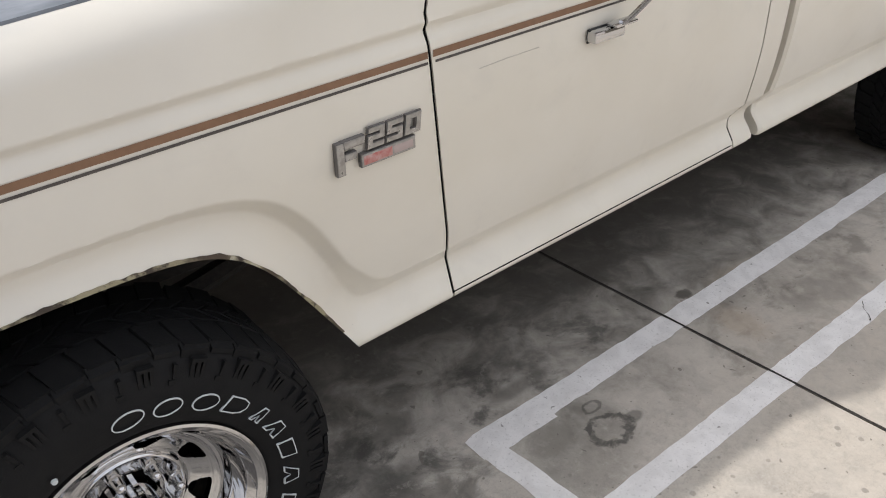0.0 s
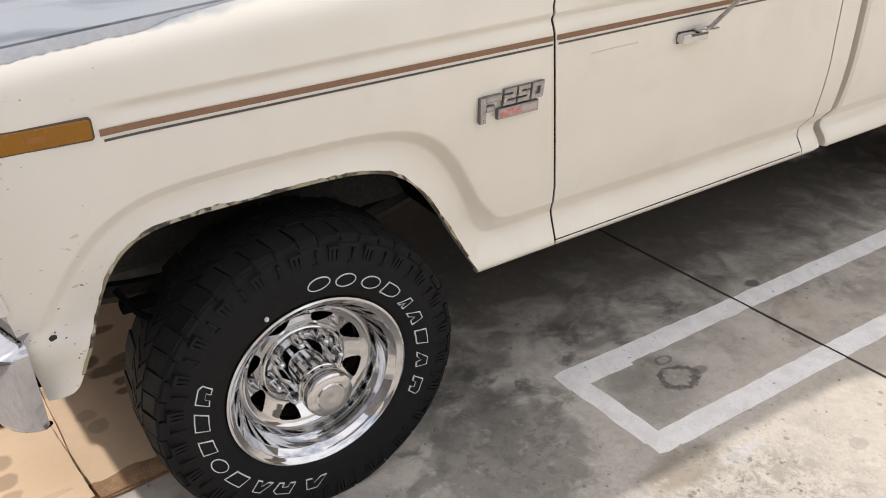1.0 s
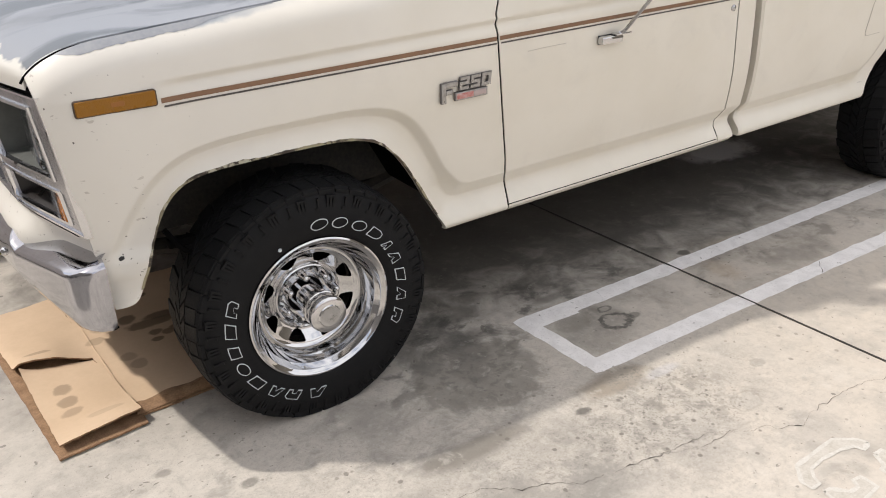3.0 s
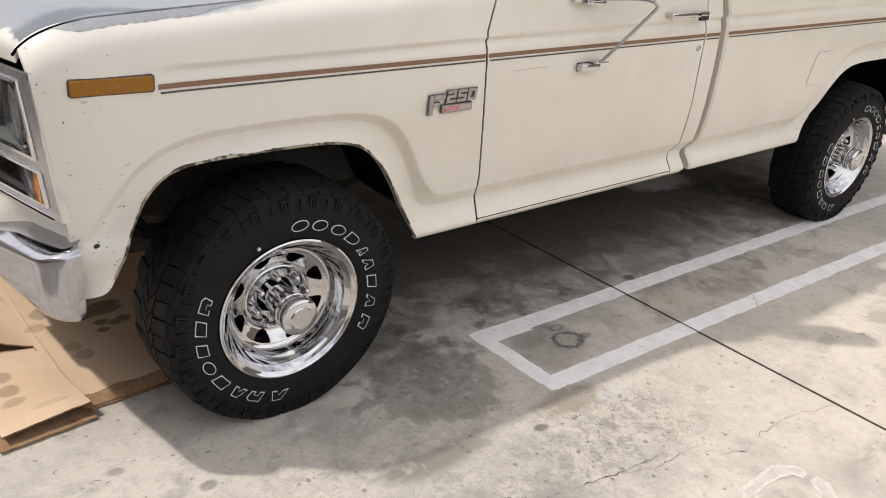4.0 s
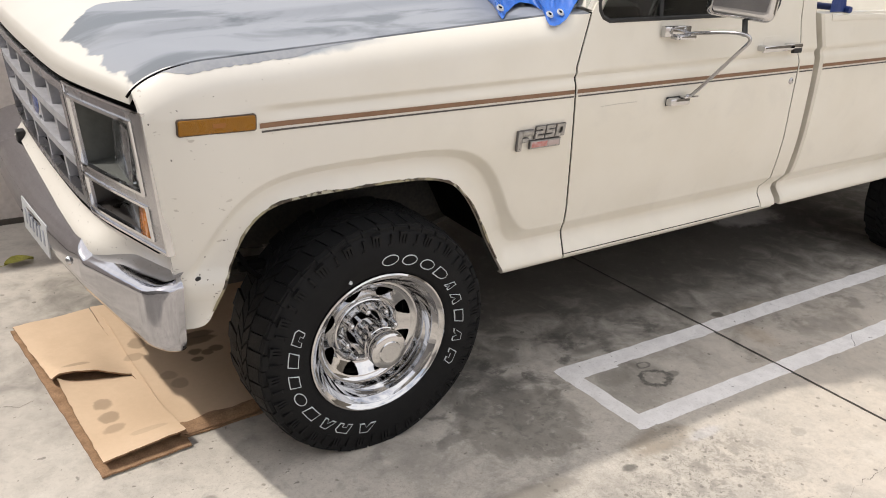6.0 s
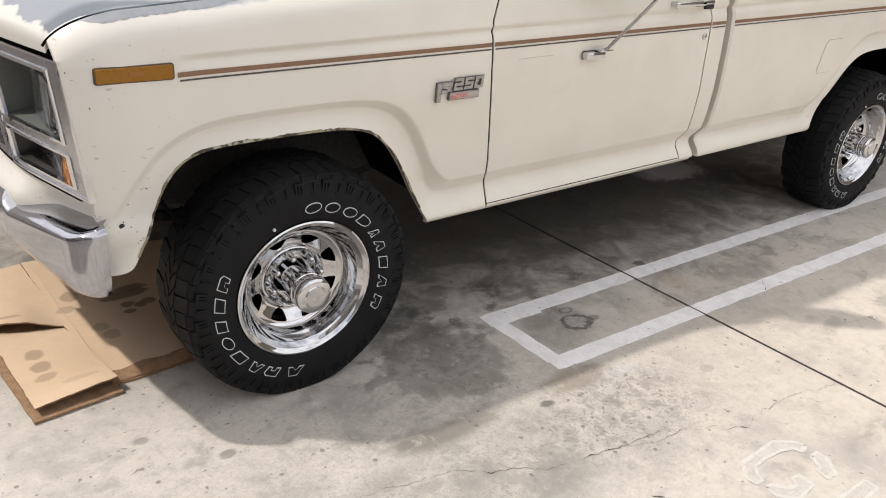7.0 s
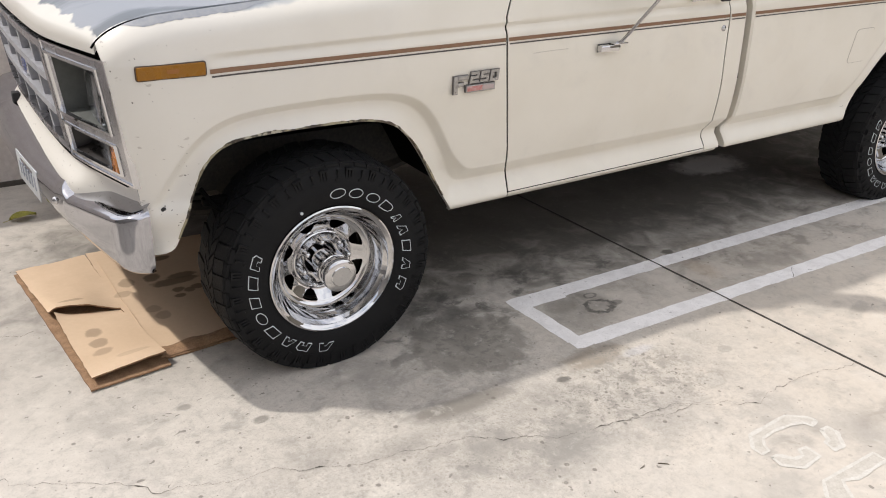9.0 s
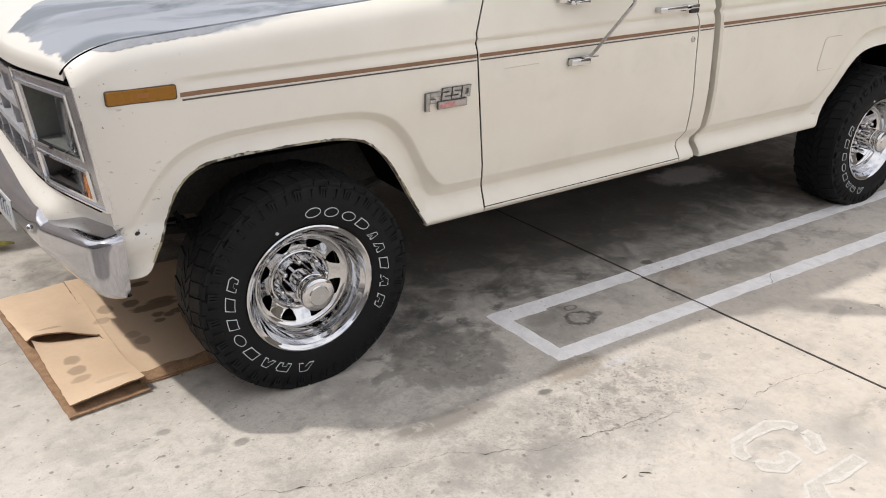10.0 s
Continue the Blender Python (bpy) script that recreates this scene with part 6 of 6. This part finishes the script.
def sidewall_marks():
    """Two arcs of plain outlined blocks."""
    out = []
    for deg, kind, wide in ((87, "ring", 0.054), (73.2, "ring", 0.050), (59.0, "ring", 0.050), (45.4, "dee", 0.048), (32.5, "wedge", 0.026), (21.0, "wedge", 0.044), (7.2, "slab", 0.043), (-7.8, "wedge", 0.047), (-23.2, "notch", 0.047)):
        out.append(arc_shape(radians(deg), 0.2755, wide, 0.033, kind, 0.30, 0.0024))
    for deg, kind, wide in ((260.5, "wedge", 0.060), (244.0, "notch", 0.048), (231.0, "wedge", 0.047), (216.3, "slab", 0.048), (202.6, "ring", 0.050), (189.5, "slab", 0.040), (175.2, "slab", 0.046), (161.2, "notch", 0.048)):
        out.append(arc_shape(radians(deg), 0.2865, wide, 0.033, kind, 0.30, 0.0024))
    return out


def rim_mesh():
    w = FACE
    prof = [(RR - 0.006, w + 0.028), (RR + 0.001, w + 0.014), (RR - 0.001, w + 0.007), (RR - 0.006, w + 0.005), (RR - 0.010, w + 0.0075), (RR - 0.0125, w + 0.011), (RR - 0.0185, w + 0.0125), (RR - 0.0200, w + 0.0145),
            (RR - 0.0210, w + 0.0175), (RR - 0.0330, w + 0.0295), (RR - 0.0348, w + 0.0325), (RR - 0.0355, w + 0.0365), (RR - 0.0490, w + 0.0560), (RR - 0.0510, w + 0.0590), (RR - 0.0525, w + 0.0640), (RR - 0.0555, w + 0.074), (RR - 0.058, w + 0.079), (RR - 0.064, w + 0.0795)]
    return lathe(prof, 96, (0, 0, 0))


def disc_mesh():
    """The pressed centre with eight three-sided windows and a raised crown that carries the nuts."""
    w = FACE
    n = 240
    shape = [(RR - 0.064, 0.0795), (RR - 0.068, 0.084), (0.150, 0.088), (0.135, 0.098), (0.118, 0.108), (0.112, 0.110), (0.109, 0.106), (0.106, 0.101), (0.102, 0.099), (0.097, 0.101), (0.093, 0.106), (0.090, 0.112),
             (0.082, 0.115), (0.076, 0.115), (0.066, 0.114), (0.056, 0.118)]

    def depth(r):
        for (r0, y0), (r1, y1) in zip(shape, shape[1:]):
            if r >= r1:
                t = (r0 - r) / (r0 - r1)
                return y0 + (y1 - y0) * t
        return shape[-1][1]

    def hole(a, r):
        half = math.pi / 8
        b = (a % (2 * half)) - half
        t = abs(b) * r
        vals = (r - 0.151, 0.114 - r, (t - 0.011 - (r - 0.114) * 0.62) * 0.85)
        m = max(vals)
        k = 0.0035
        return m + k * math.log(sum(math.exp((v - m) / k) for v in vals))

    radii = [shape[0][0], shape[1][0]] + [0.153 - 0.043 * i / 16 for i in range(17)] + [0.1085, 0.1065, 0.1045, 0.102, 0.099, 0.096, 0.093, 0.090, 0.082, 0.076, 0.066, 0.056]
    bm = bmesh.new()
    vs, pol = [], []
    for r in radii:
        row, prow = [], []
        for k in range(n):
            a, q = 2 * math.pi * k / n, r
            if 0.110 < r < 0.1535:
                for _ in range(3):
                    f = hole(a, q)
                    if abs(f) < 0.0019:
                        e = 1e-4
                        ga, gr = (hole(a + e, q) - hole(a - e, q)) / (2 * e) / q, (hole(a, q + e) - hole(a, q - e)) / (2 * e)
                        g = ga * ga + gr * gr or 1
                        a, q = a - f * ga / g / q, q - f * gr / g
            row.append(bm.verts.new((q * math.cos(a), w + depth(q), q * math.sin(a))))
            prow.append((a, q))
        vs.append(row)
        pol.append(prow)
    for j in range(len(radii) - 1):
        for k in range(n):
            k2 = (k + 1) % n
            if 2 <= j <= 17:
                am = (pol[j][k][0] + pol[j + 1][k][0] + pol[j][k2][0] + pol[j + 1][k2][0] + (4 * math.pi if k2 == 0 else 0)) / 4
                if hole(am, (pol[j][k][1] + pol[j + 1][k][1] + pol[j][k2][1] + pol[j + 1][k2][1]) / 4) < 0:
                    continue
            bm.faces.new((vs[j][k], vs[j][k2], vs[j + 1][k2], vs[j + 1][k]))
    bmesh.ops.delete(bm, geom=[v for v in bm.verts if not v.link_faces], context='VERTS')
    edges = [e for e in bm.edges if e.is_boundary and all(0.105 < v.co.xz.length < 0.1535 for v in e.verts)]
    got = bmesh.ops.extrude_edge_only(bm, edges=edges)
    for v in got["geom"]:
        if isinstance(v, bmesh.types.BMVert):
            v.co.y += 0.016
    bmesh.ops.recalc_face_normals(bm, faces=bm.faces[:])
    return bm


def hub_mesh():
    w = FACE
    prof = [(0.0, -0.0495), (0.033, -0.050), (0.0355, -0.046), (0.051, -0.0445), (0.057, -0.040), (0.0595, -0.032), (0.0595, -0.016), (0.056, -0.012), (0.055, -0.010), (0.055, 0.002), (0.0575, 0.004), (0.0575, 0.008), (0.052, 0.010), (0.046, 0.012), (0.045, 0.125)]
    return lathe([(r, w + y) for r, y in prof], 56, (0, 0, 0))


def make_wheel(x, y, flip, turn, label):
    rim = part("wheel", rim_mesh(), CHROME, truck, label, sharp=50)
    disc = part("wheel_disc", disc_mesh(), CHROME, rim, "chrome centre with eight windows", sharp=30)
    part("tyre", tyre_mesh(), RUBBER, rim, "black all-terrain tyre", sharp=60)
    part("tread", tread_mesh(), RUBBER, rim, "chunky tread blocks", sharp=20)
    for g in sidewall_ribs():
        part("sidewall_rib", g, RUBBER, rim, sharp=20)
    for g in sidewall_marks():
        part("sidewall_mark", g, WHITE_MARK, rim)
    part("hub_cap", hub_mesh(), CHROME, rim, "projecting chrome hub cap", sharp=35)
    part("brake_drum", lathe([(0.0, FACE + 0.15), (0.160, FACE + 0.15), (0.160, FACE + 0.23), (0.03, FACE + 0.23)], 40, (0, 0, 0)), BLACK, rim)
    part("barrel", lathe([(RR - 0.062, FACE + 0.082), (RR - 0.05, FACE + 0.12), (RR - 0.03, FACE + 0.24)], 60, (0, 0, 0)), FRAME_BLACK, rim)
    for k in range(8):
        a = 2 * math.pi * (k + 0.25) / 8
        part("lug_nut", lathe([(0.0, 0.058), (0.005, 0.059), (0.009, 0.063), (0.0105, 0.070), (0.0112, 0.086), (0.0145, 0.090), (0.0145, 0.118)], 12,
                              (0.083 * math.cos(a), FACE - 0.002, 0.083 * math.sin(a))), CHROME, rim)
    for k in range(8):
        a = 2 * math.pi * (k + 0.75) / 8
        part("hub_rib", block(a - 0.10, a + 0.10, 0.040, 0.058, FACE + 0.012, FACE + 0.122, 0.0, 0.8), CHROME, rim)
    part("bore", lathe([(0.046, FACE + 0.1165), (0.064, FACE + 0.1165)], 40, (0, 0, 0)), BLACK, rim)
    part("balance_weight", lathe([(0.0, -0.002), (0.0045, -0.002), (0.0055, 0.002)], 12, (0.256 * math.cos(radians(116)), FACE - 0.003, 0.256 * math.sin(radians(116)))), WHITE_MARK, rim, "white dot on the sidewall")
    rim.matrix_basis = Matrix.Translation((x, y, HUB_Z)) @ (Matrix.Rotation(math.pi, 4, 'Z') if flip else Matrix.Identity(4)) @ Matrix.Rotation(radians(turn), 4, 'Y')
    return rim


wheel = make_wheel(-0.013, 0.0, False, 0, "chrome steel wheel with a black all-terrain tyre")


def copy_wheel(src, m):
    """Another wheel of the same truck, sharing the meshes."""
    made = {}
    for o in (src, *src.children_recursive):
        made[o] = o.copy()
        scene.collection.objects.link(made[o])
        made[o].parent = made.get(o.parent, o.parent)
    made[src].matrix_basis = m
    return made[src]


copy_wheel(wheel, Matrix.Translation((3.378, 0.0, HUB_Z)))
for xx in (0.0, 3.378):
    copy_wheel(wheel, Matrix.Translation((xx, 2 * MID, HUB_Z)) @ Matrix.Rotation(math.pi, 4, 'Z'))

# ---------------------------------------------------------------- loose things
def card_sheet(fn, nu, nv, thick=0.005):
    """A sheet of corrugated board with a cut edge."""
    top = [fn(i / nu, j / nv) for j in range(nv + 1) for i in range(nu + 1)]
    low = [(x, y, max(0.0012, z - thick)) for x, y, z in top]
    w, m = nu + 1, (nu + 1) * (nv + 1)
    face_up = [(j * w + i, j * w + i + 1, (j + 1) * w + i + 1, (j + 1) * w + i) for j in range(nv) for i in range(nu)]
    rim = [j for j in range(w)] + [j * w + nu for j in range(1, nv + 1)] + [nv * w + i for i in range(nu - 1, -1, -1)] + [j * w for j in range(nv - 1, 0, -1)]
    edge = [(a, b, m + b, m + a) for a, b in zip(rim, rim[1:] + rim[:1])]
    return (top, face_up), (top + low, edge + [tuple(m + k for k in reversed(q)) for q in face_up])


def patch(p00, p10, p11, p01, z_fn, wob=0.004, seed=1):
    def fn(u, v):
        x = (p00[0] * (1 - u) + p10[0] * u) * (1 - v) + (p01[0] * (1 - u) + p11[0] * u) * v
        y = (p00[1] * (1 - u) + p10[1] * u) * (1 - v) + (p01[1] * (1 - u) + p11[1] * u) * v
        e = wob * noise.noise((x * 9, y * 9, seed))
        r = 0.0035 * noise.noise((x * 26, y * 26, seed + 3)) + 0.002 * noise.noise((x * 110, y * 110, seed + 5))
        return (x + r, y + r, z_fn(u, v) + e)
    return fn


cardboard = thing("cardboard_box", "flattened brown cardboard box with oil drips under the bumper", "cardboard")
pieces = [
    # the broad panel under the bumper
    ("panel", patch((-0.56, 0.31), (-0.02, 0.33), (0.06, 1.20), (-0.60, 1.24), lambda u, v: 0.018 + 0.006 * v, 0.003, 2)),
    # flap beyond the tear, its torn edge lifting
    ("flap", patch((-0.822, 0.745), (-0.570, 0.690), (-0.603, 1.235), (-0.878, 1.195), lambda u, v: 0.022 + 0.004 * (1 - u) + 0.036 * (1 - v) ** 3 * smooth(0.0, 0.25, u + 0.12) * smooth(1.0, 0.45, u), 0.004, 3)),
    # flap on the near side, its outer edge and one corner lifting
    ("flap", patch((-0.774, 0.232), (-0.524, 0.262), (-0.570, 0.690), (-0.806, 0.738), lambda u, v: 0.022 + 0.016 * (1 - v) ** 2 + 0.012 * (1 - v) ** 2 * u + 0.022 * (1 - u) ** 6 * v ** 3 - 0.008 * smooth(0.85, 1.0, v) * u, 0.004, 4)),
    # the lower layer that shows along the edges
    ("lower_layer", patch((-0.784, 0.205), (-0.518, 0.232), (-0.535, 1.20), (-0.888, 1.200), lambda u, v: 0.010, 0.002, 5)),
    ("lower_layer", patch((-0.53, 0.282), (0.0, 0.308), (0.02, 0.42), (-0.55, 0.42), lambda u, v: 0.006 + 0.003 * v, 0.002, 6)),
    # the crushed lip of the broad panel
    ("crushed_lip", patch((-0.535, 0.286), (-0.05, 0.318), (-0.05, 0.372), (-0.535, 0.365), lambda u, v: 0.012 + 0.030 * math.sin(math.pi * v) ** 0.7 * (0.35 + 0.65 * u) * (0.75 + 0.5 * noise.noise((u * 9, v * 2, 3))), 0.004, 7)),
]
for nm, fn in pieces:
    up, edge = card_sheet(fn, 26, 30)
    base = part(nm, edge, CARD_EDGE, cardboard, smooth=False)
    part("face_paper", ([(x, y, z + 0.0006) for x, y, z in up[0]], up[1]), CARD if nm in ("panel", "flap") else CARD_EDGE, base)
part("fold", tube([(-0.545 - 0.030 * k / 10 + 0.002 * math.sin(k), 0.42 + 0.078 * k, 0.0245) for k in range(11)], 0.0016, 5), CARD, cardboard)


def make_leaf(x, y, turn):
    verts, faces = [], []
    n = 10
    for i in range(n + 1):
        t = i / n
        w = 0.036 * math.sin(math.pi * t ** 0.8) + 0.001
        for s in (-1, 0, 1):
            px, py = -0.06 + 0.12 * t, s * w
            verts.append((x + px * math.cos(turn) - py * math.sin(turn), y + px * math.sin(turn) + py * math.cos(turn), 0.006 + 0.012 * abs(s) + 0.010 * math.sin(3 * t)))
    for i in range(n):
        for k in range(2):
            faces.append((3 * i + k, 3 * i + k + 1, 3 * i + k + 4, 3 * i + k + 3))
    leaf = thing("fallen_leaf", "curled yellow-green fallen leaf on the concrete", "leaf")
    part("blade", (verts, faces), YELLOW_LEAF, leaf)
    part("stalk", tube([(x - 0.06 * math.cos(turn), y - 0.06 * math.sin(turn), 0.008), (x - 0.09 * math.cos(turn), y - 0.09 * math.sin(turn), 0.004)], 0.0015, 5), YELLOW_LEAF, leaf)


make_leaf(-0.767, 1.823, 0.15)


tarp = thing("tarpaulin", "crumpled blue tarpaulin with grommets bunched over the rear of the hood", "tarpaulin")


HEM = curve_through([(0.64, 0.80, 1.315), (0.62, 0.60, 1.310), (0.585, 0.44, 1.310), (0.50, 0.25, 1.305), (0.405, 0.072, 1.290), (0.47, 0.13, 1.300), (0.56, 0.185, 1.318), (0.595, 0.13, 1.306),
                     (0.548, 0.022, 1.276), (0.60, 0.022, 1.284), (0.66, 0.050, 1.325), (0.71, 0.075, 1.365), (0.77, 0.11, 1.42)], 10)


def tarp_at(u, v):
    """Bunched over the back of the hood: a hem with two hanging corners, then folds up to the glass."""
    k = u * (len(HEM) - 1)
    i = min(int(k), len(HEM) - 2)
    hem = HEM[i].lerp(HEM[i + 1], k - i)
    top = Vector((0.76 + 0.06 * u, 1.15 - 0.55 * u, 1.43))
    p = hem.lerp(top, v)
    e = noise.noise((u * 6, v * 4, 3))
    e2 = noise.noise((u * 15, v * 10, 8))
    e3 = noise.noise((u * 34, v * 24, 5))
    lift = smooth(0.0, 0.25, v)
    p += Vector((0.035 * e2 * lift, 0.035 * e * lift, 0.055 * math.sin(math.pi * min(1.0, v * 1.3)) + (0.055 * e + 0.065 * abs(e2) + 0.026 * abs(e3)) * lift + 0.004 * e3))
    return tuple(p)


cloth = part("cloth", sheet(tarp_at, 150, 90), TARP, tarp)
for u, v in ((0.335, 0.045), (0.675, 0.045), (0.745, 0.05)):
    x, y, z = tarp_at(u, v)
    g = lathe([(0.0055, -0.003), (0.0095, -0.005), (0.0125, 0.0)], 18, (0, 0, 0))
    part("grommet", ([(x + a, y - 0.008 + c * 0.75, z + 0.006 - b + c * 0.6) for a, b, c in g[0]], g[1]), PLATE, cloth, "pale metal eyelet")
    part("eyelet_hole", ([(x + a, y - 0.009 + c * 0.75, z + 0.006 - b + c * 0.6) for a, b, c in lathe([(0.0, -0.003), (0.0056, -0.003)], 14, (0, 0, 0))[0]], lathe([(0.0, -0.003), (0.0056, -0.003)], 14, (0, 0, 0))[1]), BLACK, cloth)
tarp2 = thing("tarpaulin", "dark blue tarpaulin with a rolled hem stretched behind the cab", "tarpaulin")


def tarp_back(u, v):
    if v < 0.5:
        z = 1.290 + 0.44 * v / 0.5
        return (1.958 + (0.110 - 0.20 * (z - 1.290)) * u, 0.020 + 0.05 * v + 0.006 * noise.noise((u * 4, v * 6, 2)), z)
    w = (v - 0.5) / 0.5
    return (1.958 + 0.015 * u + 0.010 * noise.noise((u * 4, w * 8, 4)), 0.045 + 1.6 * w, 1.730 - 0.10 * math.sin(math.pi * w) * (0.6 + 0.4 * u))


back = part("cloth", sheet(tarp_back, 14, 60), TARP_DARK, tarp2)
part("rolled_hem", tube([(2.070, 0.004 + 0.03 * k, 1.298 + 0.002 * math.sin(k)) for k in range(12)], 0.013, 12), TARP_DARK, back)


def make_twig(x0, y0, x1, y1, thick):
    mx, my = (x0 + x1) / 2, (y0 + y1) / 2
    twig = thing("twig", "small dark dry twig lying on the concrete", "twig")
    part("stick", tube(curve_through([(x0, y0, thick), (mx + 0.003, my - 0.003, thick + 0.002), (x1, y1, thick)], 4), [thick * (0.6 + 0.4 * math.sin(0.35 * k + 0.6)) for k in range(9)], 6), SOIL, twig)


for ends in ((0.585, -0.992, 0.612, -1.014, 0.0015), (0.522, -0.982, 0.545, -0.975, 0.0012), (-1.070, 0.767, -1.022, 0.757, 0.0016), (-0.992, 1.200, -0.950, 1.189, 0.0018)):
    make_twig(*ends)
